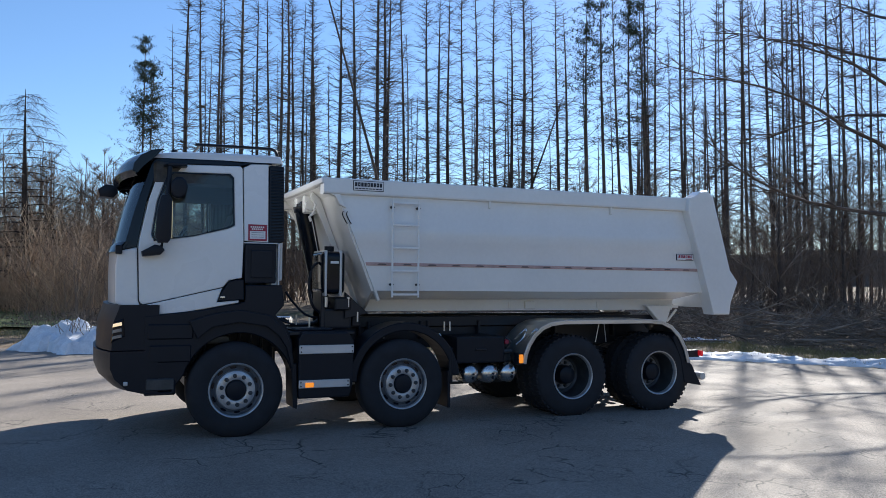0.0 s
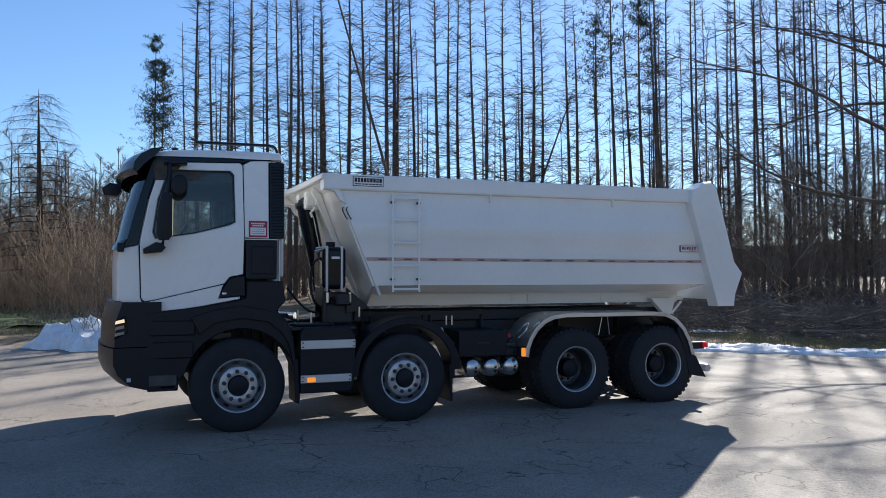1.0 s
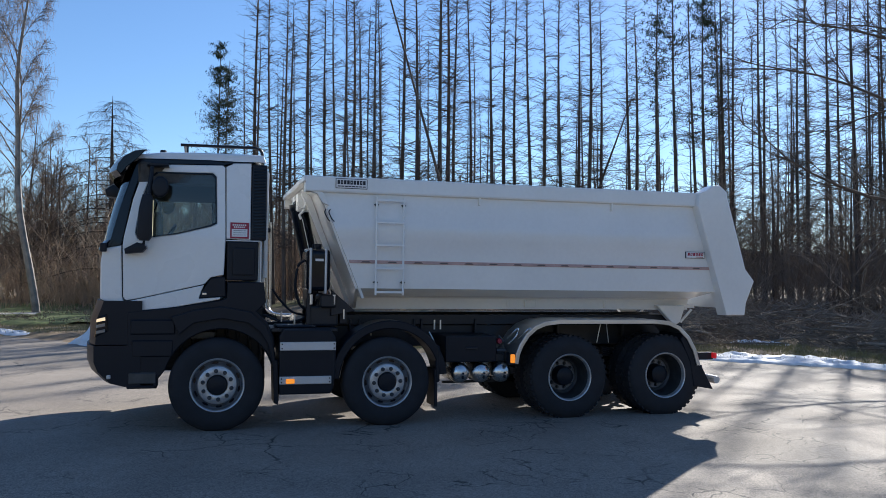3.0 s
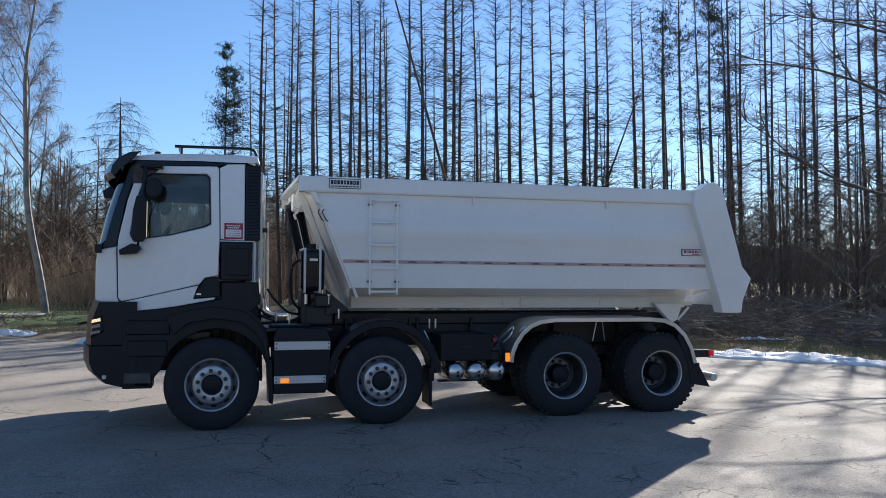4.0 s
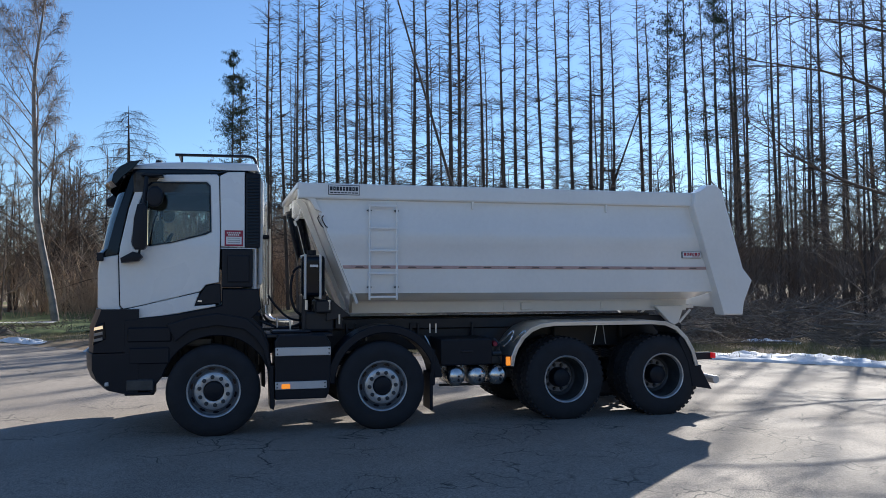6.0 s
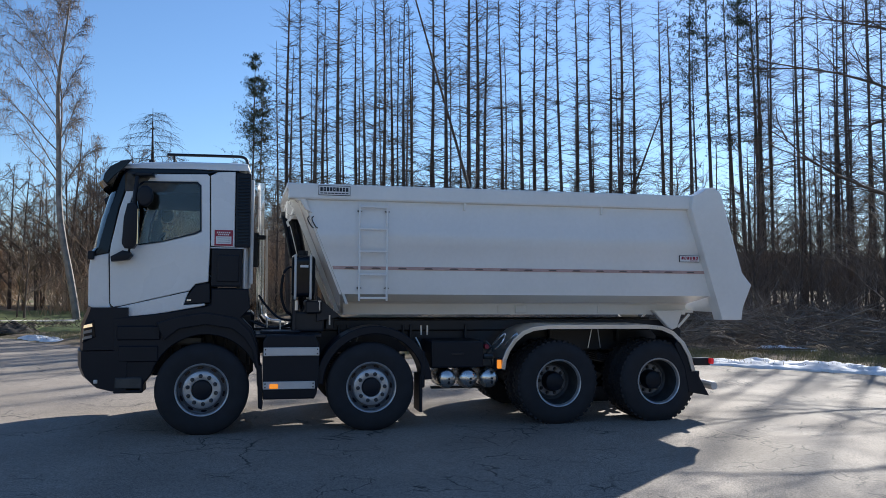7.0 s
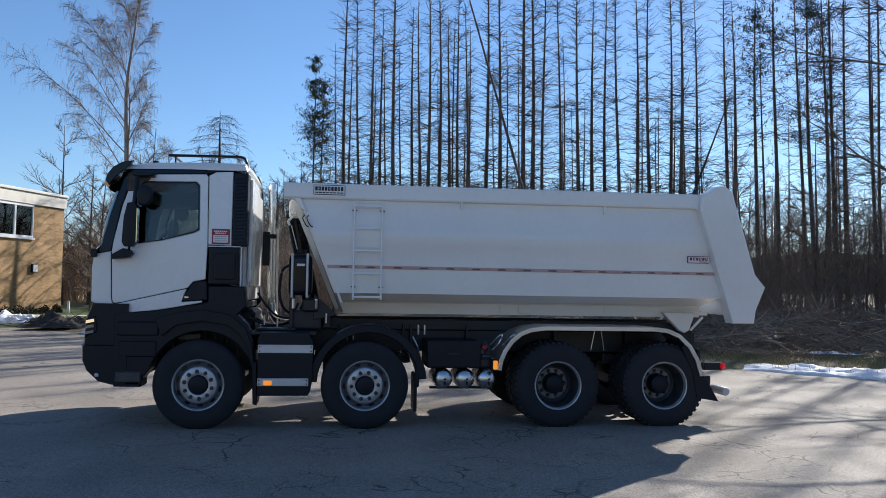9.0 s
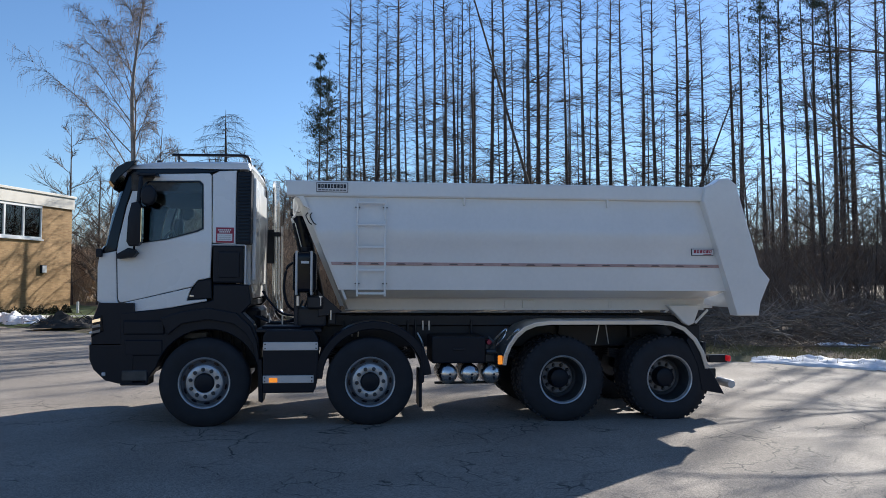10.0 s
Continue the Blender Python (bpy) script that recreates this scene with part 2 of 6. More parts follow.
def box(x0, x1, y0, y1, z0, z1, w=0.01, seg=1):
    bm = bmesh.new()
    bmesh.ops.create_cube(bm, size=1)
    for v in bm.verts:
        v.co = Vector(((x0 + x1) / 2 + v.co.x * (x1 - x0), (y0 + y1) / 2 + v.co.y * (y1 - y0), (z0 + z1) / 2 + v.co.z * (z1 - z0)))
    return bevelled(bm, w, seg)


def plate(outline, y0, y1, holes=(), w=0.006, seg=1):
    """A side-on outline of (x, z), with holes, between the depths y0 and y1."""
    bm = bmesh.new()
    edges = []
    for loop in (outline, *holes):
        vs = [bm.verts.new((x, y0, z)) for x, z in loop]
        edges += [bm.edges.new((vs[i], vs[(i + 1) % len(vs)])) for i in range(len(vs))]
    if holes:
        bmesh.ops.triangle_fill(bm, edges=edges, use_beauty=True, use_dissolve=False)
    else:
        bm.faces.new(vs)
    bmesh.ops.recalc_face_normals(bm, faces=bm.faces[:])
    ext = bmesh.ops.extrude_face_region(bm, geom=bm.faces[:])
    for g in ext["geom"]:
        if isinstance(g, bmesh.types.BMVert):
            g.co.y = y1
    return bevelled(bm, w, seg)


def ring_arc(cx, cz, r0, r1, a0, a1, n=20):
    """An arch outline between two radii, angles in degrees."""
    outer = [(cx + r1 * math.cos(radians(a0 + (a1 - a0) * i / n)), cz + r1 * math.sin(radians(a0 + (a1 - a0) * i / n))) for i in range(n + 1)]
    inner = [(cx + r0 * math.cos(radians(a0 + (a1 - a0) * i / n)), cz + r0 * math.sin(radians(a0 + (a1 - a0) * i / n))) for i in range(n, -1, -1)]
    return outer + inner


def lathe(profile, n=48, centre=(0, 0, 0), bm=None):
    """Turns (radius, y) round the y axis."""
    bm = bm or bmesh.new()
    rows = []
    for r, y in profile:
        rows.append([bm.verts.new((centre[0] + r * math.cos(2 * math.pi * i / n), centre[1] + y, centre[2] + r * math.sin(2 * math.pi * i / n))) for i in range(n)])
    for a, b in zip(rows, rows[1:]):
        for i in range(n):
            j = (i + 1) % n
            bm.faces.new((a[i], a[j], b[j], b[i]))
    return bm


def tube(points, r, n=10, bm=None, taper=None):
    """A round bar or hose through points."""
    bm = bm or bmesh.new()
    pts = [Vector(p) for p in points]
    rows = []
    up = Vector((0, 0, 1))
    for i, p in enumerate(pts):
        d = (pts[min(i + 1, len(pts) - 1)] - pts[max(i - 1, 0)]).normalized()
        ref = up if abs(d.z) < 0.95 else Vector((1, 0, 0))
        a = d.cross(ref).normalized()
        b = d.cross(a)
        rad = r if taper is None else r + (taper - r) * i / (len(pts) - 1)
        rows.append([bm.verts.new(p + rad * (a * math.cos(2 * math.pi * k / n) + b * math.sin(2 * math.pi * k / n))) for k in range(n)])
    for u, v in zip(rows, rows[1:]):
        for k in range(n):
            bm.faces.new((u[k], u[(k + 1) % n], v[(k + 1) % n], v[k]))
    bm.faces.new(rows[0])
    bm.faces.new(rows[-1])
    return bm


def merged(*bms):
    out = bms[0]
    for other in bms[1:]:
        me = bpy.data.meshes.new("scrap")
        other.to_mesh(me)
        other.free()
        out.from_mesh(me)
        bpy.data.meshes.remove(me)
    return out


def smooth_path(pts, n=6):
    """Rounds a path of points (Catmull-Rom)."""
    p = [Vector(q) for q in pts]
    p = [p[0] * 2 - p[1]] + p + [p[-1] * 2 - p[-2]]
    out = []
    for i in range(1, len(p) - 2):
        for k in range(n):
            t = k / n
            out.append(0.5 * (2 * p[i] + (p[i + 1] - p[i - 1]) * t + (2 * p[i - 1] - 5 * p[i] + 4 * p[i + 1] - p[i + 2]) * t * t + (3 * p[i] - p[i - 1] - 3 * p[i + 1] + p[i + 2]) * t ** 3))
    out.append(p[-2])
    return out


# ---- ground ----
EDGE_A, EDGE_DIR = Vector((0.0, 13.2)), Vector((0.865, -0.502))
EDGE_N = Vector((0.502, 0.865))


def edge_off(a):
    """How far the yard's edge bends off its straight line, a metres along it."""
    return float(np.interp(a, (-30, -14, -9, -6, -3, 0, 6, 12, 15, 18, 32), (4.0, 2.3, 1.0, -0.3, -1.3, -1.9, -1.0, 0.1, -0.6, -1.9, -5.0)))


def beyond(x, y):
    """Metres past the far edge of the yard."""
    p = Vector((x, y)) - EDGE_A
    return p.dot(EDGE_N) - edge_off(p.dot(EDGE_DIR))


def verge(a, d):
    """A point a metres along the yard's edge and d metres past it."""
    return EDGE_A + EDGE_DIR * a + EDGE_N * (d + edge_off(a))


def land(x, y):
    """Height of the rough land past the yard."""
    d = beyond(x, y)
    if d < 0:
        return -0.03
    rise = 0.10 * min(1, d / 0.6)
    right = max(0.0, min(1.0, (x + 1.5) / 6))
    rise += right * 0.75 * min(1, max(0, d - 1) / 14)
    return rise + min(1, d / 2) * 0.12 * noise.noise((x * 0.35, y * 0.35, 0)) + (0.04 * noise.noise((x * 1.9, y * 1.9, 4)) if d > 0.2 else 0)


def sheet(xs, ys, height):
    bm = bmesh.new()
    grid = [[bm.verts.new((x, y, height(x, y))) for x in xs] for y in ys]
    for j in range(len(ys) - 1):
        for i in range(len(xs) - 1):
            bm.faces.new((grid[j][i], grid[j][i + 1], grid[j + 1][i + 1], grid[j + 1][i]))
    return bm


def spaced(a, b, near0, near1, step, far):
    out = [near0 + step * i for i in range(int((near1 - near0) / step) + 1)]
    lo, hi, s = near0, near1, step
    while hi < b:
        s *= far
        hi += s
        out.append(hi)
    s = step
    while lo > a:
        s *= far
        lo -= s
        out.insert(0, lo)
    return out


def far_rise(x, y):
    h = land(x, y)
    r = math.hypot(x, y)
    if r > 48:
        h += 3.2 * min(1, (r - 48) / 160) * (0.6 + 0.5 * noise.noise((x * 0.01, y * 0.01, 2))) if y > 0 else 0
    return h


ground = part("ground", sheet(spaced(-900, 900, -20, 36, 0.7, 1.35), spaced(-900, 900, 0, 40, 0.7, 1.35), far_rise), LITTER, None, "", True)
tagged(ground, "brown leaf litter and thin grass past the yard", "ground", kind="structure")
bm = bmesh.new()
corner = [EDGE_A + EDGE_DIR * 60, EDGE_A - EDGE_DIR * 60]
far_pts = []
for i in range(121):
    p = EDGE_A - EDGE_DIR * 60 + EDGE_DIR * i
    w = 0.18 * noise.noise((i * 0.8, 3, 1)) + edge_off(i - 60)
    far_pts.append(p + EDGE_N * w)
vs = [bm.verts.new((p.x, p.y, 0)) for p in far_pts] + [bm.verts.new((q.x, q.y, 0)) for q in (corner[0] - EDGE_N * 75, corner[1] - EDGE_N * 75)]
bm.faces.new(vs)
yard = part("pavement", bm, ASPHALT)
tagged(yard, "cracked grey asphalt yard in patchy sun", "pavement", kind="structure")

# ---- the tipper truck ----
truck = thing("dump_truck", "white four-axle tipper truck with black lower cladding on asphalt", "truck")
MID = 1.25


def far_side(bm):
    """Mirrors a near-side mesh to the far side of the truck."""
    for v in bm.verts:
        v.co.y = 2 * MID - v.co.y
    bmesh.ops.reverse_faces(bm, faces=bm.faces[:])
    return bm


def both(make, name, mat, parent, label="", smooth=False):
    part(name, make(), mat, parent, label, smooth)
    return part(name, far_side(make()), mat, parent, label, smooth)


# cab: white shell
cab = part("cab_floor", box(-1.05, 0.44, 0.12, 2.38, 1.42, 1.50, 0.01), BLACK, truck)
SIDE_Y, SIDE_T = 0.05, 0.05
window_hole = [(-0.895, 2.17), (-0.92, 2.24), (-0.862, 2.60), (-0.768, 2.885), (-0.71, 2.935), (-0.13, 2.95), (-0.09, 2.91), (-0.075, 2.37), (-0.14, 2.335), (-0.50, 2.235)]
door_line = [(-1.05, 2.10), (-1.035, 2.20), (-0.94, 2.62), (-0.83, 2.97), (-0.79, 3.015), (-0.02, 3.045), (0.005, 3.02), (0.025, 2.19), (0.015, 1.78), (-0.13, 1.75), (-0.19, 1.675), (-1.00, 1.475), (-1.03, 1.52)]


def tapered(bm):
    """Draws the cab in towards its front and its roof, the same on both sides."""
    for v in bm.verts:
        x, z = v.co.x, v.co.z
        w = max(-1.0, min(1.0, (MID - v.co.y) / 1.1))
        high = max(0.0, min(1.15, (z - 2.1) / 0.95))
        d = 0.075 * max(0.0, min(1.25, -x / 1.08)) + 0.05 * high
        k = 1 + d / 9.75
        v.co = (x * k - 0.03 * max(0.0, min(1.0, (-x - 0.3) / 0.7)) * (1 + high), v.co.y + d * w, 1.76 + (z - 1.76) * k)
    return bm


def door_panel():
    return plate(door_line, SIDE_Y, SIDE_Y + SIDE_T, [window_hole], 0.008)


for flip in (False, True):
    f = (lambda b: tapered(far_side(b))) if flip else tapered
    door = part("door", f(door_panel()), WHITE, truck, "white cab door with a cut-down side window")
    part("window_pane", f(plate(window_hole, SIDE_Y + 0.018, SIDE_Y + 0.024, w=0)), GLASS, door, "dark tinted side glass").visible_shadow = False
    rim = [(x + (0.016 if x < -0.45 else -0.016), z + (0.016 if z < 2.55 else -0.016)) for x, z in window_hole]
    part("window_seal", f(plate(window_hole, SIDE_Y - 0.004, SIDE_Y + 0.03, [rim], 0.002)), GLOSSBLACK, door)
    part("corner_panel", f(plate([(-1.27, 1.50), (-1.275, 1.9), (-1.255, 2.055), (-1.062, 2.095), (-1.040, 1.52), (-1.015, 1.46), (-1.03, 1.37)], SIDE_Y + 0.004, SIDE_Y + 0.20, w=0.02, seg=2)), WHITE, truck)
    part("rear_side_panel", f(plate([(0.036, 2.20), (0.018, 3.03), (0.10, 3.075), (0.30, 3.085), (0.305, 2.19)], SIDE_Y, SIDE_Y + 0.05, w=0.008)), WHITE, truck)
    part("lower_door_panel", f(plate([(-1.02, 1.462), (-1.01, 1.355), (-0.60, 1.40), (-0.42, 1.425), (-0.02, 1.50), (-0.02, 1.525), (-0.255, 1.505), (-0.225, 1.60), (-0.20, 1.662)], SIDE_Y - 0.012, SIDE_Y + 0.04, w=0.008)), WHITE, truck)
    part("step_pocket", f(plate([(-0.25, 1.515), (-0.21, 1.61), (-0.13, 1.735), (-0.03, 1.76), (0.03, 1.76), (0.04, 1.53), (-0.02, 1.53)], SIDE_Y - 0.02, SIDE_Y + 0.10, w=0.01)), BLACK, truck)
    part("door_handle", f(box(-0.22, -0.17, SIDE_Y - 0.035, SIDE_Y - 0.012, 1.55, 1.575, 0.004)), CHROME, door)
    part("intake_grille", f(box(0.31, 0.485, SIDE_Y - 0.005, SIDE_Y + 0.26, 2.19, 3.075, 0.02, 2)), BLACK, truck, "black ribbed air intake column")
    for k in range(24):
        part("intake_rib", f(box(0.325, 0.47, SIDE_Y - 0.015, SIDE_Y, 2.23 + k * 0.034, 2.247 + k * 0.034, 0.003)), GLOSSBLACK, truck)
    part("filter_box", f(box(0.045, 0.40, SIDE_Y + 0.0, SIDE_Y + 0.42, 1.72, 2.175, 0.02, 2)), BLACK, truck)
    part("filter_cover", f(box(0.11, 0.36, SIDE_Y - 0.018, SIDE_Y + 0.01, 1.78, 2.10, 0.015, 2)), BLACK, truck)
    part("side_trim", f(merged(box(0.418, 0.436, SIDE_Y - 0.01, SIDE_Y + 0.03, 1.70, 2.178, 0.004), box(0.03, 0.418, SIDE_Y - 0.008, SIDE_Y + 0.02, 2.172, 2.186, 0.003))), ALUPANEL, truck)
    part("a_pillar", f(plate([(-1.240, 2.062), (-1.175, 2.16), (-1.068, 2.55), (-0.922, 3.02), (-0.88, 3.075), (-0.20, 3.105), (0.0, 3.085), (0.10, 3.105), (0.33, 3.11), (0.34, 3.09), (0.10, 3.08), (0.0, 3.052), (-0.80, 3.025), (-0.845, 2.98), (-0.955, 2.62), (-1.065, 2.10)], SIDE_Y + 0.012, SIDE_Y + 0.042, w=0.006)), GLOSSBLACK, truck, "gloss black screen pillar and roof seam")

# roof and rear wall
ROOF = [(-0.93, 3.075), (-0.86, 3.135), (-0.66, 3.170), (-0.3, 3.19), (0.30, 3.20), (0.44, 3.195), (0.47, 3.12), (0.44, 3.105), (0.1, 3.098), (-0.2, 3.10), (-0.75, 3.085)]
bm = bmesh.new()
stations = [(0.055, -0.035), (0.075, -0.012), (0.13, 0.0), (0.4, 0.02), (0.9, 0.03), (1.25, 0.033)]
stations += [(2.5 - y, d) for y, d in reversed(stations[:-1])]
rows = []
for y, d in stations:
    bulge = 0.16 * (1 - (abs(y - MID) / 1.2) ** 2)
    rows.append([bm.verts.new((x - (bulge if x < -0.7 else 0), y, z + (d if z > 3.11 else 0))) for x, z in ROOF])
for a, b in zip(rows, rows[1:]):
    for i in range(len(ROOF)):
        j = (i + 1) % len(ROOF)
        bm.faces.new((a[i], a[j], b[j], b[i]))
bm.faces.new(rows[0])
bm.faces.new(rows[-1])
part("roof", tapered(bm), WHITE, truck, "", True)
part("rear_wall", merged(box(0.40, 0.465, 0.34, 2.16, 1.52, 3.10, 0.02, 2), box(0.465, 0.50, 0.36, 0.95, 1.7, 2.95, 0.03, 2), box(0.465, 0.50, 1.0, 2.14, 1.7, 2.95, 0.03, 2)), WHITE, truck)
part("cab_rear_corner", merged(box(0.475, 0.525, 0.30, 0.38, 1.75, 3.03, 0.02, 2)), WHITE, truck)

# front: curved screen, front panel, bumper
def front_skin(levels, depth=0.012, side=0.16, bulge=0.17, square=2.4):
    """A bowed skin across the cab's front; levels are (x at the side, z)."""
    bm = bmesh.new()
    ys = [MID - (MID - side) * math.cos(math.pi * i / 14) for i in range(15)]
    skin = []
    for back in (0, depth):
        skin.append([[bm.verts.new((x + back - bulge * (1 - (abs(y - MID) / (MID - side)) ** square), y, z)) for y in ys] for x, z in levels])
    for g in skin:
        for a, b in zip(g, g[1:]):
            for i in range(14):
                bm.faces.new((a[i], a[i + 1], b[i + 1], b[i]))
    for r in (0, -1):
        for i in range(14):
            bm.faces.new((skin[0][r][i], skin[0][r][i + 1], skin[1][r][i + 1], skin[1][r][i]))
    return bm


part("windscreen", front_skin([(-1.225, 2.12), (-1.13, 2.52), (-0.998, 2.96), (-0.962, 3.06)], 0.008, 0.155, 0.12, 7), SCREEN, truck, "blue-tinted curved windscreen", True).visible_shadow = False
part("cowl", front_skin([(-1.285, 2.05), (-1.255, 2.12), (-1.222, 2.16)], 0.05, 0.14, 0.11, 6), GLOSSBLACK, truck, "", True)
part("front_panel", front_skin([(-1.290, 1.48), (-1.298, 1.8), (-1.290, 2.05)], 0.05, 0.22, 0.07), WHITE, truck, "", True)
part("header_panel", front_skin([(-0.965, 3.04), (-0.93, 3.10)], 0.05, 0.16, 0.11), GLOSSBLACK, truck, "", True)
part("wiper", tube([(-1.335, 0.55, 2.14), (-1.325, 0.75, 2.2), (-1.31, 1.5, 2.24)], 0.010, 6), BLACK, truck)

# sun visor: a dark curved scoop held in front of the roof edge
bm = bmesh.new()
vis = []
for back in (0.0, 1.0):
    g = []
    for i in range(17):
        u = i / 16
        y = 0.06 + 2.38 * u
        bow = 1 - abs(2 * u - 1) ** 3
        row = []
        for x, z in ((-0.86, 3.185), (-0.98, 3.165), (-1.09, 3.10), (-1.155, 3.01), (-1.17, 2.935), (-1.13, 2.885)):
            row.append(bm.verts.new((x - 0.16 * bow + 0.014 * back, y, z - 0.012 * back)))
        g.append(row)
    vis.append(g)
for g in vis:
    for a, b in zip(g, g[1:]):
        for i in range(5):
            bm.faces.new((a[i], a[i + 1], b[i + 1], b[i]))
for r in (0, -1):
    for i in range(5):
        bm.faces.new((vis[0][r][i], vis[0][r][i + 1], vis[1][r][i + 1], vis[1][r][i]))
for i in range(16):
    for k in (0, 5):
        bm.faces.new((vis[0][i][k], vis[0][i + 1][k], vis[1][i + 1][k], vis[1][i][k]))
part("sun_visor", bm, GLOSSBLACK, truck, "gloss black sun visor over the windscreen", True)
both(lambda: plate([(-0.86, 3.185), (-0.98, 3.165), (-1.09, 3.10), (-1.155, 3.01), (-1.17, 2.935), (-1.12, 2.90), (-1.06, 2.98), (-0.95, 3.08)], 0.055, 0.075, w=0.004), "visor_bracket", GLOSSBLACK, truck)

# roof bar and beacon base
bar = smooth_path([(-0.50, 0.30, 3.295), (0.2, 0.30, 3.305), (0.38, 0.30, 3.30), (0.435, 0.30, 3.24), (0.445, 0.30, 3.10)], 5)
part("roof_bar", merged(tube(bar, 0.018, 8), tube([(p.x, 2.2, p.z) for p in bar], 0.018, 8), tube([(-0.45, 0.30, 3.295), (-0.45, 2.2, 3.295)], 0.016, 8), tube([(-0.42, 0.3, 3.29), (-0.42, 0.3, 3.19)], 0.012, 6), tube([(-0.42, 2.2, 3.29), (-0.42, 2.2, 3.19)], 0.012, 6)), BLACK, truck, "", True)
for y in (0.55, 1.95):
    part("beacon_socket", lathe([(0.0, 0), (0.06, 0), (0.065, 0.02), (0.04, 0.04), (0.035, 0.07), (0.0, 0.075)], 14), BLACK, truck).matrix_local = pose(-0.70, y, 3.185, 90, 0, 0)

# mirrors
for flip in (False, True):
    f = far_side if flip else (lambda b: b)
    arm = part("mirror_arm", f(merged(plate([(-0.85, 3.0), (-0.80, 3.03), (-0.62, 3.03), (-0.61, 2.995), (-0.78, 2.985)], -0.04, 0.17, w=0.01), tube([(-0.79, 0.0, 3.0), (-0.80, -0.03, 2.85), (-0.84, -0.05, 2.2), (-0.87, 0.0, 2.08)], 0.026, 8), plate([(-1.06, 2.055), (-0.93, 2.13), (-0.86, 2.115), (-0.825, 2.07), (-0.87, 2.02), (-1.05, 2.00)], -0.03, 0.14, w=0.02, seg=2))), BLACK, truck, "", True)
    part("mirror_housing", f(plate([(-0.90, 2.15), (-0.93, 2.20), (-0.915, 2.50), (-0.88, 2.66), (-0.80, 2.68), (-0.765, 2.62), (-0.765, 2.20), (-0.80, 2.15)], -0.11, 0.02, w=0.025, seg=2)), BLACK, arm, "tall black rear-view mirror housing", True)
    part("mirror_glass", f(plate([(-0.768, 2.20), (-0.768, 2.60), (-0.760, 2.60), (-0.760, 2.20)], -0.10, 0.01, w=0)), MIRROR, arm)
    part("wide_mirror_housing", f(plate([(-0.765, 2.66), (-0.785, 2.74), (-0.775, 2.82), (-0.73, 2.87), (-0.665, 2.875), (-0.62, 2.83), (-0.605, 2.76), (-0.62, 2.69), (-0.665, 2.645), (-0.72, 2.635)], -0.09, 0.03, w=0.03, seg=3)), BLACK, arm, "", True)
front_mirror = part("front_mirror", plate([(x * 1.2 + 0.56, z * 1.2 - 0.47) for x, z in ((-1.70, 2.74), (-1.72, 2.82), (-1.64, 2.88), (-1.54, 2.87), (-1.51, 2.79), (-1.56, 2.73))], 2.10, 2.34, w=0.03, seg=2), BLACK, truck, "kerb-view mirror on a front arm", True)
part("mirror_stalk", tube([(-1.34, 2.2, 2.85), (-1.25, 2.2, 2.93), (-1.10, 2.2, 2.96)], 0.016, 6), BLACK, truck)
both(lambda: box(-1.32, -1.25, 0.08, 0.14, 2.02, 2.12, 0.015, 2), "side_camera", BLACK, truck)

# inside the cab
part("dashboard", plate([(-1.20, 1.5), (-1.22, 2.05), (-1.0, 2.13), (-0.82, 2.05), (-0.78, 1.8), (-0.9, 1.5)], 0.14, 2.36, w=0.03, seg=2), BLACK, truck)
for y in (0.62, 1.88):
    seat = part("seat", merged(box(-0.52, 0.0, y - 0.25, y + 0.25, 1.88, 2.02, 0.05, 2), box(-0.45, -0.05, y - 0.2, y + 0.2, 1.5, 1.88, 0.03)), SEAT, truck, "", True)
    part("backrest", plate([(-0.08, 1.98), (0.06, 1.95), (0.24, 2.58), (0.14, 2.62)], y - 0.24, y + 0.24, w=0.05, seg=2), SEAT, seat, "", True)
    part("headrest", plate([(0.15, 2.64), (0.25, 2.62), (0.29, 2.82), (0.20, 2.84)], y - 0.13, y + 0.13, w=0.03, seg=2), SEAT, seat, "", True)
    part("belt_strap", tube([(0.27, y - 0.26, 2.75), (0.05, y - 0.22, 2.35), (-0.05, y - 0.1, 2.1)], 0.012, 5), TRIMGREY, seat)
wheel_ring = [(-0.66 + 0.21 * math.cos(a) * 0.55, 0.62 + 0.22 * math.sin(a), 2.16 + 0.21 * math.cos(a)) for a in [2 * math.pi * i / 20 for i in range(21)]]
part("steering_wheel", merged(tube(wheel_ring, 0.016, 8), tube([(-0.66, 0.62, 2.16), (-0.88, 0.62, 1.95)], 0.03, 8), tube([(-0.66, 0.41, 2.16), (-0.66, 0.83, 2.16)], 0.015, 6)), BLACK, truck, "", True)
part("headlining", box(-0.95, 0.40, 0.14, 2.36, 2.80, 3.06, 0.03), SEAT, truck)
part("rear_lining", box(0.33, 0.40, 0.34, 2.16, 1.52, 3.02, 0.01), TRIMGREY, truck)
part("curtain", merged(*[tube([(-0.02 + 0.05 * i, 2.34, 3.0), (-0.02 + 0.05 * i, 2.345, 2.2)], 0.03, 6) for i in range(6)]), TRIMGREY, truck, "pale pleated cab curtain", True)

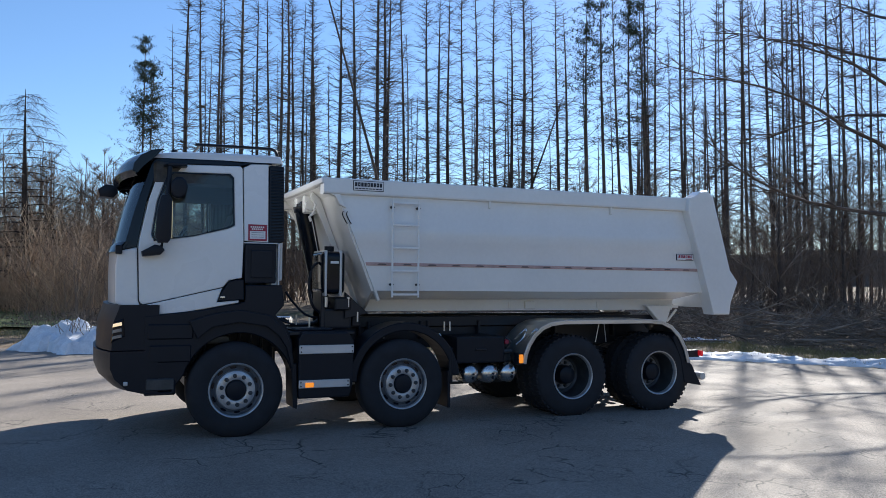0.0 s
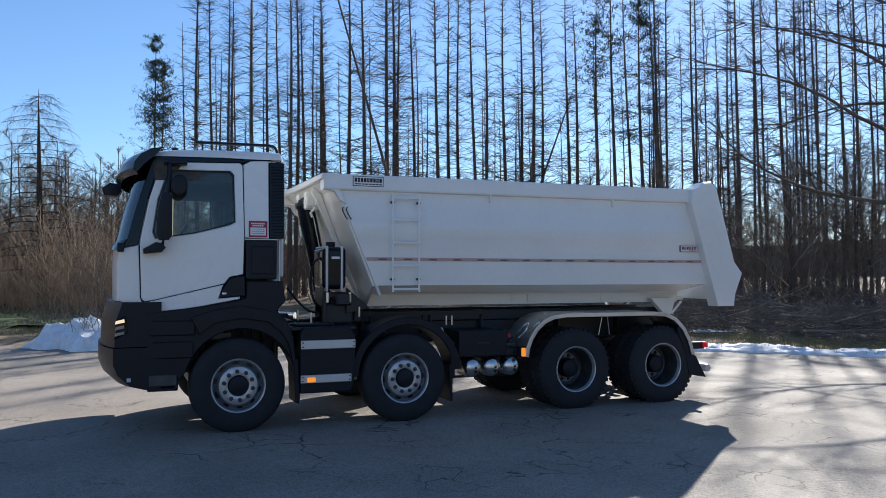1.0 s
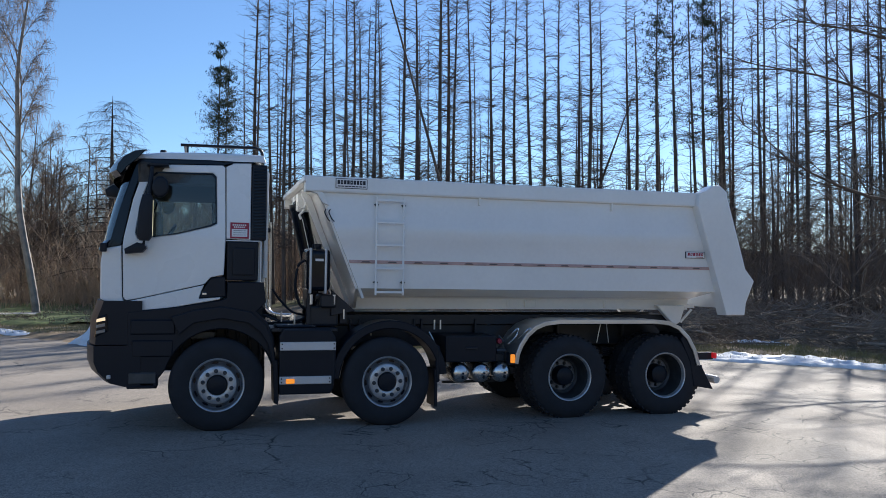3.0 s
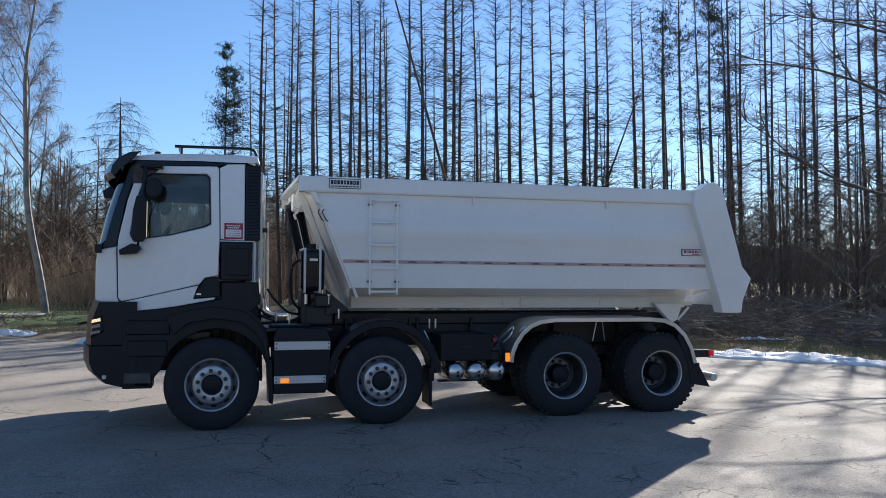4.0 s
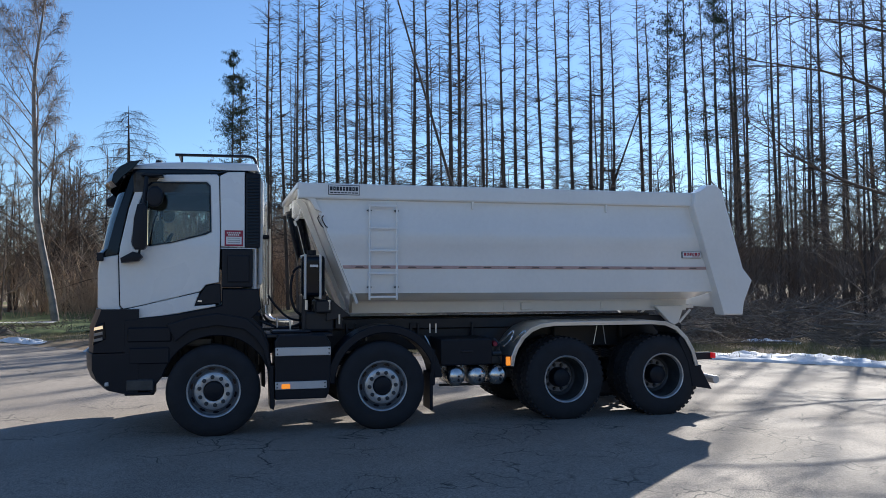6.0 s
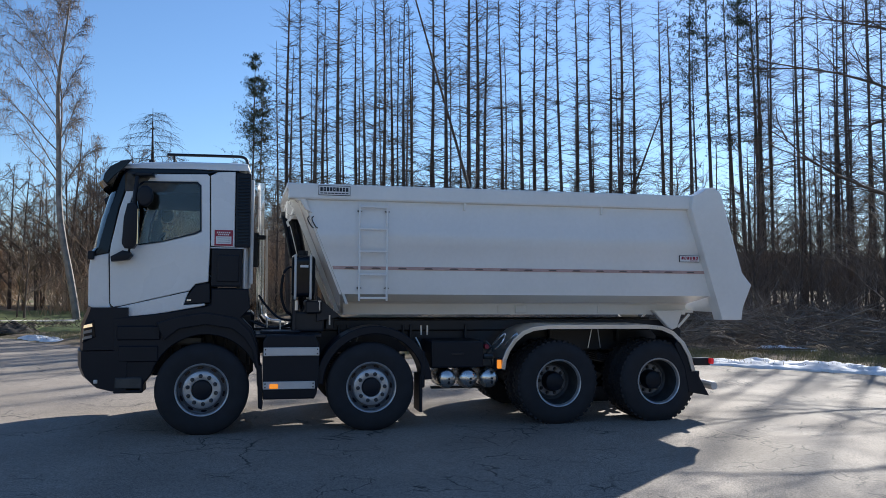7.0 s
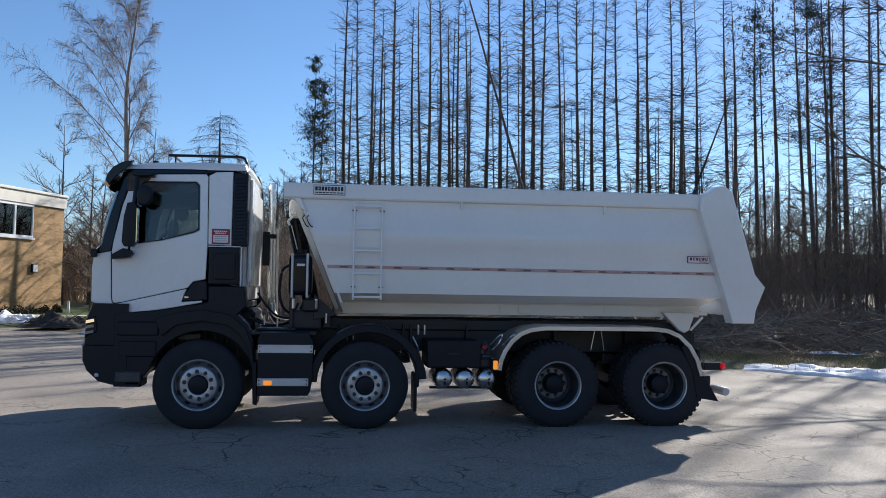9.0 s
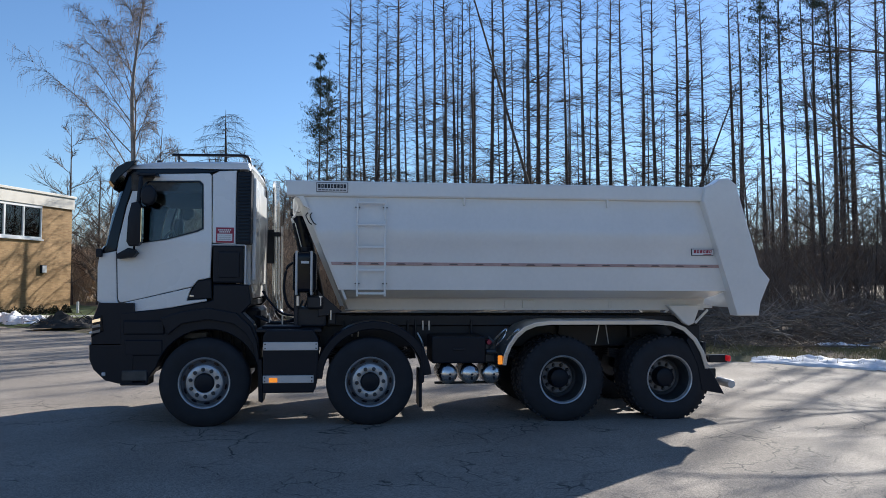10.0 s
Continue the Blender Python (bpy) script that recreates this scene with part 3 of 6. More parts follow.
# lower cladding, bumper, front wing
arch1 = [(0.62 * math.cos(radians(a)), 0.53 + 0.63 * math.sin(radians(a))) for a in range(12, 172, 8)]
WING = [(-1.02, 1.355), (-0.42, 1.418), (-0.02, 1.49), (0.05, 1.515), (0.05, 1.70), (0.47, 1.70), (0.50, 1.47), (0.40, 1.36), (0.52, 1.24), (0.60, 1.05), (0.635, 0.66)] + arch1 + [(-0.66, 0.62), (-0.70, 0.56), (-1.0, 0.56)]
both(lambda: plate(WING, 0.045, 0.34, w=0.012), "wing", BLACK, truck, "black moulded front wing and step surround")
both(lambda: plate([(-0.55, 1.30), (-0.30, 1.38), (0.0, 1.42), (0.33, 1.36), (0.50, 1.20), (0.58, 1.02), (0.62, 0.75), (0.585, 0.75), (0.53, 0.98), (0.44, 1.12), (0.30, 1.23), (0.0, 1.28), (-0.30, 1.23), (-0.46, 1.10)], 0.0, 0.05, w=0.012, seg=2), "arch_lip", BLACK, truck)
both(lambda: box(-0.98, -0.50, 0.03, 0.06, 1.10, 1.27, 0.015), "step_recess", BLACK, truck)
both(lambda: box(-0.96, -0.52, 0.03, 0.06, 0.85, 1.04, 0.015), "step_recess", BLACK, truck)
both(lambda: box(-0.985, -0.69, 0.025, 0.30, 0.55, 0.68, 0.012), "entry_step", RIM_DARK, truck)
both(lambda: merged(box(-1.0, -0.68, 0.03, 0.34, 0.50, 0.535, 0.01), box(-0.72, -0.68, 0.03, 0.34, 0.50, 0.66, 0.01)), "entry_step", BLACK, truck)


def front_block(levels, depth, side, bulge):
    bm = bmesh.new()
    n = 16
    ys = [side + (2.5 - 2 * side) * i / n for i in range(n + 1)]
    skin = []
    for back in (0, 1):
        skin.append([[bm.verts.new((-0.86 if back else x - bulge * (1 - (abs(y - MID) / (MID - side)) ** 3), y, z)) for y in ys] for x, z in levels])
    for g in skin:
        for a, b in zip(g, g[1:]):
            for i in range(n):
                bm.faces.new((a[i], a[i + 1], b[i + 1], b[i]))
    for r in (0, -1):
        for i in range(n):
            bm.faces.new((skin[0][r][i], skin[0][r][i + 1], skin[1][r][i + 1], skin[1][r][i]))
    for k in (0, -1):
        for j in range(len(levels) - 1):
            bm.faces.new((skin[0][j][k], skin[0][j + 1][k], skin[1][j + 1][k], skin[1][j][k]))
    return bm


part("bumper", front_block([(-1.02, 0.525), (-1.17, 0.565), (-1.30, 0.69), (-1.345, 0.80), (-1.35, 0.98)], 0.4, 0.035, 0.16), BLACK, truck, "black steel-look front bumper", True)
part("grille", front_block([(-1.335, 0.99), (-1.325, 1.28), (-1.275, 1.42), (-1.26, 1.475)], 0.4, 0.05, 0.15), BLACK, truck, "", True)
for flip in (False, True):
    f = far_side if flip else (lambda b: b)
    lamp = part("headlight", f(plate([(-1.345, 1.07), (-1.31, 1.30), (-1.22, 1.335), (-1.20, 1.14)], 0.035, 0.30, w=0.02, seg=2)), GLOSSBLACK, truck, "dark headlight unit with bright strips")
    for k in range(3):
        # the top strip glows to imitate a warm reflection
        part("light_strip", f(plate([(-1.33, 1.11 + 0.065 * k), (-1.325, 1.145 + 0.065 * k), (-1.24, 1.165 + 0.065 * k), (-1.235, 1.13 + 0.065 * k)], 0.024, 0.05, w=0.004)), WARM_GLINT if k == 2 else HEAD, lamp)
    part("fog_lamp", f(box(-1.21, -1.165, 0.02, 0.06, 0.615, 0.66, 0.012, 2)), ALUPANEL, truck)

# chassis
both(lambda: box(0.30, 6.55, 0.80, 0.88, 0.88, 1.16, 0.008), "chassis_rail", CHASSIS, truck)
part("cross_member", merged(*[box(x, x + 0.12, 0.86, 1.64, 0.92, 1.12, 0.01) for x in (0.5, 1.4, 2.6, 3.3, 5.0, 6.4)]), CHASSIS, truck)
part("subframe", merged(box(1.3, 6.5, 0.74, 0.86, 1.165, 1.30, 0.008), box(1.3, 6.5, 1.64, 1.76, 1.165, 1.30, 0.008), *[box(x, x + 0.03, 0.70, 0.88, 1.0, 1.24, 0.005) for x in (1.6, 1.72, 2.45, 2.55, 3.3, 4.5, 5.5)]), CHASSIS, truck)
part("engine_block", merged(box(-0.9, 0.55, 0.72, 1.78, 0.62, 1.40, 0.04), box(-0.5, 0.4, 0.85, 1.65, 0.45, 0.62, 0.04)), CHASSIS, truck)
for i in range(8):
    part("bracket_arm", tube([(-0.45 + 0.13 * i, 0.5, 1.18 + 0.02 * math.sin(i * 2.1)), (-0.42 + 0.13 * i, 0.7, 0.75)], 0.022, 6), RIM_DARK, truck)
part("spring_bracket", box(-0.35, -0.05, 0.36, 0.6, 1.02, 1.12, 0.02), RIM_DARK, truck)
for x in (-0.03, 1.945, 4.37, 5.775):
    part("axle", lathe([(0.0, 0.35), (0.085, 0.35), (0.085, 2.15), (0.0, 2.15)], 12, (x, 0, 0.52)), CHASSIS, truck)
    both(lambda: merged(*[plate([(x - 0.55, 0.74 + k * 0.03), (x, 0.62 + k * 0.03), (x + 0.55, 0.74 + k * 0.03), (x + 0.55, 0.765 + k * 0.03), (x, 0.645 + k * 0.03), (x - 0.55, 0.765 + k * 0.03)], 0.74, 0.82, w=0) for k in range(4)]), "leaf_spring", CHASSIS, truck)

# wheels
def tyre_profile(w):
    h = w / 2
    return [(0.292, -h + 0.03), (0.30, -h + 0.012), (0.36, -h - 0.004), (0.42, -h - 0.006), (0.48, -h + 0.006), (0.515, -h + 0.03), (0.532, -h + 0.055), (0.535, -h + 0.09), (0.535, h - 0.09), (0.532, h - 0.055), (0.515, h - 0.03), (0.48, h - 0.006), (0.42, h + 0.006), (0.36, h + 0.004), (0.30, h - 0.012), (0.292, h - 0.03)]


def tread_blocks(w, count):
    bm = bmesh.new()
    h = w / 2
    for i in range(count):
        a = 2 * math.pi * i / count
        for side in (-1, 1):
            b = box(-0.022, 0.022, min(side * 0.03, side * (h - 0.04)), max(side * 0.03, side * (h - 0.04)), 0.505, 0.544, 0.0)
            bmesh.ops.transform(b, matrix=Matrix.Rotation(a + (0.03 if side > 0 else 0), 4, "Y"), verts=b.verts)
            bm = merged(bm, b)
    return bm


def front_wheel():
    w = thing("wheel", "steer axle wheel with ten nuts", "wheel")
    part("tyre", lathe(tyre_profile(0.32), 56), RUBBER, w, "black road tyre", True)
    part("rim", lathe([(0.296, -0.135), (0.307, -0.150), (0.301, -0.158), (0.290, -0.153), (0.281, -0.125)], 48), STEEL, w, "silver steel rim", True)
    # the dish's shade is painted in as a darker grey
    part("rim_dish", lathe([(0.281, -0.125), (0.275, -0.078), (0.258, -0.066), (0.222, -0.098)], 48), RIM_SHADED, w, "rim dish with its shade put into the grey", True)
    part("nut_disc", lathe([(0.222, -0.098), (0.214, -0.128), (0.197, -0.138), (0.13, -0.14), (0.118, -0.135), (0.118, 0.05), (0.285, 0.10), (0.296, 0.13)], 48), STEEL, w, "silver nut disc", True)
    for k in range(10):
        a = 2 * math.pi * (k + 0.5) / 10
        slot = [(0.036 * math.cos(t), 0.014 * math.sin(t)) for t in [2 * math.pi * i / 12 for i in range(12)]]
        turn = [(0.250 * math.cos(a) - u * math.sin(a) + v * math.cos(a), 0.250 * math.sin(a) + u * math.cos(a) + v * math.sin(a)) for u, v in slot]
        part("hand_hole", plate(turn, -0.083, -0.060, w=0), GLOSSBLACK, w)
        part("wheel_nut", lathe([(0, -0.04), (0.012, -0.04), (0.017, -0.025), (0.024, -0.02), (0.024, 0), (0, 0)], 8, (0.162 * math.cos(a), -0.138, 0.162 * math.sin(a))), RIM_DARK, w)
    part("hub", lathe([(0, -0.165), (0.05, -0.165), (0.10, -0.155), (0.112, -0.14), (0.118, 0.05), (0, 0.05)], 24), BLACK, w, "black hub cap", True)
    return w


def rear_wheel():
    w = thing("wheel", "twin drive wheel with a deep dished rim", "wheel")
    for y, name in ((0.0, "tyre"), (0.35, "inner_tyre")):
        t = part(name, lathe(tyre_profile(0.31), 56, (0, y, 0)), RUBBER, w, "black lugged drive tyre", True)
        b = tread_blocks(0.31, 44)
        bmesh.ops.translate(b, vec=(0, y, 0), verts=b.verts)
        tagged(part("tread", b, RUBBER, w), kind="stuff")
    part("rim", lathe([(0.296, -0.13), (0.306, -0.145), (0.300, -0.156), (0.288, -0.150), (0.279, -0.12), (0.276, -0.10)], 48), STEEL, w, "silver outer rim ring", True)
    # deep barrel: its shade is put into the near-black colour
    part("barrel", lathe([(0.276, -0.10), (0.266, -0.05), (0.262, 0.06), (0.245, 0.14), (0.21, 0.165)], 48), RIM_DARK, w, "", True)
    part("disc", lathe([(0.12, 0.14), (0.195, 0.14), (0.215, 0.166), (0.0, 0.168)], 40), RIM_SHADED, w, "grey wheel disc with ten nuts", True)
    for k in range(10):
        a = 2 * math.pi * (k + 0.5) / 10
        part("wheel_nut", lathe([(0, -0.035), (0.013, -0.035), (0.02, -0.02), (0.026, 0), (0, 0)], 8, (0.162 * math.cos(a), 0.14, 0.162 * math.sin(a))), RIM_DARK, w)
    part("hub", lathe([(0, -0.02), (0.08, -0.02), (0.115, 0.0), (0.128, 0.05), (0.132, 0.14), (0, 0.14)], 24), BLACK, w, "black drive hub", True)
    return w


def hang_wheel(master, x, y, flip):
    w = copy_thing(master, pose(x, y, 0.522, 0, random.uniform(0, 36), 180 if flip else 0))
    w.parent = truck
    for key in ("category",):
        if key in w:
            del w[key]
    return w


fw, rw = front_wheel(), rear_wheel()
for x, y in ((-0.03, 0.17), (1.945, 0.12)):
    hang_wheel(fw, x, y, False)
    hang_wheel(fw, x, 2.5 - y, True)
for x in (4.37, 5.775):
    hang_wheel(rw, x, 0.15, False)
    hang_wheel(rw, x, 2.35, True)
for m in (fw, rw):
    for o in (*m.children_recursive, m):
        bpy.data.objects.remove(o)

# guards
both(lambda: plate(ring_arc(1.985, 0.54, 0.62, 0.72, 5, 178, 22), -0.01, 0.40, w=0.012), "wheel_guard", BLACK, truck, "black plastic wheel guard")
both(lambda: merged(box(2.545, 2.585, 0.0, 0.36, 0.20, 0.66, 0.008), box(2.56, 2.61, -0.015, 0.06, 0.5, 0.95, 0.015)), "mud_flap", BLACK, truck)
both(lambda: plate([(0.59, 0.80), (0.645, 0.80), (0.665, 0.34), (0.655, 0.28), (0.61, 0.30)], 0.0, 0.36, w=0.008), "mud_flap", BLACK, truck)
G = [(3.58, 0.72), (3.60, 0.84), (3.65, 0.96), (3.74, 1.09), (3.86, 1.19), (4.0, 1.245), (4.2, 1.268), (5.6, 1.268), (5.80, 1.25), (5.97, 1.18), (6.12, 1.04), (6.22, 0.87), (6.285, 0.66)]
inner = []
for i, (x, z) in enumerate(G):
    a, b = Vector(G[max(i - 1, 0)]), Vector(G[min(i + 1, len(G) - 1)])
    d = (b - a).normalized()
    inner.append((x + d.y * 0.055, z - d.x * 0.055))
both(lambda: plate(G + inner[::-1], -0.045, -0.025, w=0.004), "guard_edge", ALU, truck, "polished aluminium mudguard edge")
thin = [(x + (p - x) * 0.25, z + (q - z) * 0.25) for (x, z), (p, q) in zip(G, inner)]
both(lambda: plate(G + thin[::-1], -0.025, 0.62, w=0), "guard_sheet", ALU, truck, "aluminium twin-axle mudguard")
bm = bmesh.new()
for i in range(70):
    u = i / 69 * (len(G) - 1.001)
    k = int(u)
    f = u - k
    x, z = G[k][0] + (G[k + 1][0] - G[k][0]) * f, G[k][1] + (G[k + 1][1] - G[k][1]) * f
    px, pz = inner[k][0] + (inner[k + 1][0] - inner[k][0]) * f, inner[k][1] + (inner[k + 1][1] - inner[k][1]) * f
    if x > 5.55 or x < 4.05:
        bm = merged(bm, tube([(x * 0.75 + px * 0.25, -0.047, z * 0.75 + pz * 0.25), (x * 0.3 + px * 0.7 + 0.012, -0.047, z * 0.3 + pz * 0.7)], 0.004, 4))
tagged(part("tread_plate_studs", bm, ALU, truck), kind="stuff")
both(lambda: plate([(6.04, 1.08), (6.13, 1.0), (6.215, 0.86), (6.28, 0.66), (6.33, 0.62), (6.50, 0.32), (6.20, 0.37), (6.14, 0.70), (6.0, 1.0)], -0.02, 0.58, w=0.006), "mud_flap", BLACK, truck)
both(lambda: merged(*[tube([(4.95 + s, 0.20, 1.22), (4.95 + s * 2.2, 0.22, 0.95)], 0.007, 6) for s in (-0.04, 0.04)]), "guard_stay", ALU, truck)
part("guard_clip", merged(*[tube(smooth_path([(3.50 + d, 0.05, 1.02), (3.58 + d, -0.02, 1.12), (3.64 + d, -0.02, 1.16), (3.60 + d, -0.02, 1.05), (3.52 + d, 0.03, 0.96)], 3), 0.010, 6) for d in (0.0, 0.16)]), CHROME, truck)

# equipment between the axles
panel = part("battery_cover", plate([(0.665, 0.40), (0.655, 1.08), (0.70, 1.16), (1.25, 1.16), (1.315, 1.05), (1.315, 0.62), (1.29, 0.46), (1.26, 0.40)], -0.04, 0.55, w=0.02, seg=2), BLACK, truck, "black side box with two bright step strips")
for z0, z1, x1 in ((0.912, 1.012, 1.312), (0.52, 0.612, 1.265)):
    strip = part("step_strip", box(0.662, x1, -0.056, -0.035, z0, z1, 0.006), ALUPANEL, truck, "pale ribbed aluminium strip")
    for x in (0.685, x1 - 0.022):
        for z in (z0 + 0.025, z1 - 0.025):
            part("rivet", lathe([(0, -0.006), (0.008, -0.006), (0.009, 0), (0, 0)], 8, (x, -0.056, z)), BLACK, strip)
part("marker_lamp", box(0.735, 0.835, -0.07, -0.05, 0.53, 0.585, 0.008), ORANGE, truck, "amber side marker lamp")
part("deck_plate", merged(box(0.56, 1.35, 0.05, 0.78, 1.12, 1.165, 0.01), box(0.62, 1.1, 0.1, 0.5, 1.165, 1.20, 0.02)), CHASSIS, truck)
part("valve_block", box(1.0, 1.4, 0.35, 0.7, 1.17, 1.42, 0.03, 2), CHASSIS, truck)
part("valve_head", box(1.42, 1.52, 0.4, 0.6, 1.2, 1.36, 0.01), CHASSIS, truck)
for i in range(4):
    part("hydraulic_line", tube(smooth_path([(0.5 + 0.03 * i, 0.5, 1.3), (0.75, 0.45 + 0.05 * i, 1.22), (1.0 + 0.05 * i, 0.45, 1.28), (1.1 + 0.06 * i, 0.5, 1.5)], 4), 0.014, 6), CHASSIS, truck, "", True)
for x, z in ((0.70, 1.30), (0.86, 1.27), (1.46, 1.33), (1.72, 1.12), (1.80, 1.12), (2.62, 1.20), (2.70, 1.20)):
    part("bolt_stud", tube([(x, 0.30, z - 0.07), (x, 0.30, z + 0.05)], 0.011, 6), ALU, truck)
part("air_line", tube(smooth_path([(2.55, 0.3, 1.10), (2.62, 0.28, 0.95), (2.66, 0.28, 0.72), (2.72, 0.3, 0.62)], 5), 0.011, 6), ALU, truck, "", True)
for x in (1.02, 1.30):
    part("tank_valve", tube([(x + 0.03, 0.27, 1.56), (x + 0.03, 0.27, 1.44)], 0.022, 8), ALU, truck, "", True)
part("hose", merged(tube(smooth_path([(0.98, 0.4, 1.98), (0.90, 0.38, 1.90), (0.87, 0.38, 1.65), (0.92, 0.38, 1.45), (1.02, 0.42, 1.36)], 6), 0.017, 8), tube(smooth_path([(0.60, 0.45, 1.62), (0.70, 0.42, 1.48), (0.85, 0.4, 1.34), (1.05, 0.45, 1.3)], 6), 0.014, 8)), BLACK, truck, "", True)
tank = part("oil_tank", box(0.985, 1.275, 0.215, 0.75, 1.60, 2.115, 0.07, 4), GLOSSBLACK, truck, "black hydraulic oil tank with two straps", True)
for x in (1.03, 1.215):
    part("strap", box(x - 0.016, x + 0.016, 0.203, 0.76, 1.57, 2.125, 0.035, 3), ALUPANEL, tank, "", True)
part("tank_label", box(1.085, 1.185, 0.206, 0.214, 1.965, 1.995, 0.001), STICKER_WHITE, tank)
part("filler_cap", lathe([(0, -0.03), (0.05, -0.03), (0.06, 0.0), (0.06, 0.05), (0, 0.05)], 14), BLACK, tank).matrix_local = pose(1.13, 0.45, 2.13, 90, 0, 0)
part("tank_bracket", merged(box(1.0, 1.05, 0.3, 0.7, 1.18, 1.62, 0.006), box(1.16, 1.36, 0.25, 0.7, 1.40, 1.56, 0.02), plate([(1.30, 1.62), (1.30, 1.30), (1.60, 1.36)], 0.3, 0.36, w=0.006)), CHASSIS, truck)
for x in (2.925, 3.205, 3.485):
    part("air_tank", lathe([(0, 0.10), (0.04, 0.104), (0.08, 0.118), (0.108, 0.14), (0.123, 0.17), (0.127, 0.21), (0.127, 0.62), (0.10, 0.68), (0, 0.70)], 28, (x, 0, 0.588)), CHROME, truck, "polished round-ended air tank", True)
    part("drain_valve", merged(lathe([(0, 0.085), (0.012, 0.085), (0.014, 0.115), (0, 0.115)], 8, (x + 0.02, 0, 0.588)), box(x + 0.005, x + 0.03, 0.088, 0.11, 0.52, 0.56, 0.004)), BLACK, truck)
part("tool_box", box(2.72, 3.40, 0.12, 0.75, 0.725, 1.06, 0.02, 2), BLACK, truck)
part("box_latch", box(2.98, 3.14, 0.105, 0.125, 0.885, 0.915, 0.006), CHASSIS, truck)
part("tank_cradle", merged(box(2.76, 3.63, 0.35, 0.40, 0.70, 0.73, 0.005), box(2.8, 3.6, 0.5, 0.55, 0.42, 0.45, 0.004)), CHASSIS, truck)
part("fittings", merged(tube([(3.42, 0.2, 0.86), (3.54, 0.2, 0.86)], 0.035, 8), tube(smooth_path([(3.45, 0.2, 1.05), (3.5, 0.15, 0.98), (3.47, 0.2, 0.9), (3.52, 0.2, 0.8)], 4), 0.014, 6), box(3.4, 3.55, 0.22, 0.5, 0.72, 1.0, 0.02)), RIM_DARK, truck)
part("red_coupling", lathe([(0, -0.02), (0.03, -0.02), (0.035, 0.0), (0.035, 0.05), (0, 0.05)], 10, (3.45, 0.17, 0.985)), STICKER_RED, truck)
part("marker_lamp", box(3.525, 3.58, -0.065, -0.03, 0.725, 0.835, 0.008), ORANGE, truck, "amber side marker lamp")
part("lamp_bracket", box(3.52, 3.60, -0.03, 0.10, 0.70, 0.85, 0.006), BLACK, truck)

# exhaust stack on the far side of the cab's back
part("exhaust_stack", tube(smooth_path([(0.66, 2.2, 1.22), (0.64, 2.2, 1.5), (0.63, 2.2, 2.3), (0.62, 2.2, 3.05), (0.62, 2.2, 3.22)], 3), 0.052, 14), CHROME, truck, "tall bright exhaust stack", True)
for a in [k * 0.7 for k in range(9)]:
    part("guard_rod", tube([(0.66 + 0.075 * math.cos(a), 2.2 + 0.075 * math.sin(a), 1.32), (0.645 + 0.075 * math.cos(a), 2.2 + 0.075 * math.sin(a), 2.55)], 0.006, 4), ALU, truck)
part("stack_clamp", merged(box(0.57, 0.70, 2.1, 2.28, 2.40, 2.46, 0.01), box(0.50, 0.60, 2.15, 2.25, 2.0, 2.5, 0.01)), BLACK, truck)
part("exhaust_elbow", tube(smooth_path([(0.66, 2.2, 1.45), (0.67, 2.18, 1.30), (0.74, 2.1, 1.22), (0.86, 2.0, 1.20), (1.0, 1.9, 1.20)], 5), 0.06, 12), CHROME, truck, "", True)

# tail
both(lambda: merged(box(6.40, 6.66, 0.20, 0.30, 0.70, 0.80, 0.01), box(6.40, 6.5, 0.22, 0.8, 0.72, 0.78, 0.01)), "lamp_bar", CHASSIS, truck)
both(lambda: box(6.625, 6.665, 0.12, 0.22, 0.72, 0.80, 0.012), "tail_lamp", RED, truck, "red tail lamp cluster")
part("rear_cross_bar", merged(box(6.42, 6.52, 0.25, 2.25, 0.50, 0.62, 0.01), box(6.45, 6.50, 0.5, 0.6, 0.5, 0.95, 0.01), box(6.45, 6.50, 1.9, 2.0, 0.5, 0.95, 0.01)), CHASSIS, truck)
both(lambda: lathe([(0, 0.18), (0.05, 0.18), (0.055, 0.20), (0.055, 0.55), (0, 0.55)], 14, (6.70, 0, 0.42)), "tow_roller", ALUPANEL, truck, "", True)

# ---- tipper body ----
def body_side():
    """A side wall of the body, pressed into shallow level folds."""
    bm = bmesh.new()
    rows = []
    for back in (0.0, 0.04):
        for y, z in ((0.016, 2.80), (0.006, 2.46), (0.000, 2.44), (0.000, 2.24), (0.008, 2.22), (0.002, 1.99), (0.012, 1.645)):
            k = (2.80 - z) / 1.17
            x0, x1 = 1.10 + 0.485 * k, 6.22 + 0.34 * k
            rows.append([bm.verts.new((x0 + (x1 - x0) * i / 6, y + back + 0.004 * math.sin(i * 2.3 + z * 3), z)) for i in range(7)])
    for g in (rows[:7], rows[7:]):
        for a, b in zip(g, g[1:]):
            for i in range(6):
                bm.faces.new((a[i], a[i + 1], b[i + 1], b[i]))
    for k in (0, 6):
        for i in range(6):
            bm.faces.new((rows[k][i], rows[k][i + 1], rows[k + 7][i + 1], rows[k + 7][i]))
    for k in (0, 6):
        for j in range(6):
            bm.faces.new((rows[j][k], rows[j + 1][k], rows[j + 8][k], rows[j + 7][k]))
    return bm


body = part("tipper_body", body_side(), CREAM, truck, "cream-white half-pipe tipper body", True)
part("side_wall", far_side(body_side()), CREAM, body, "", True)


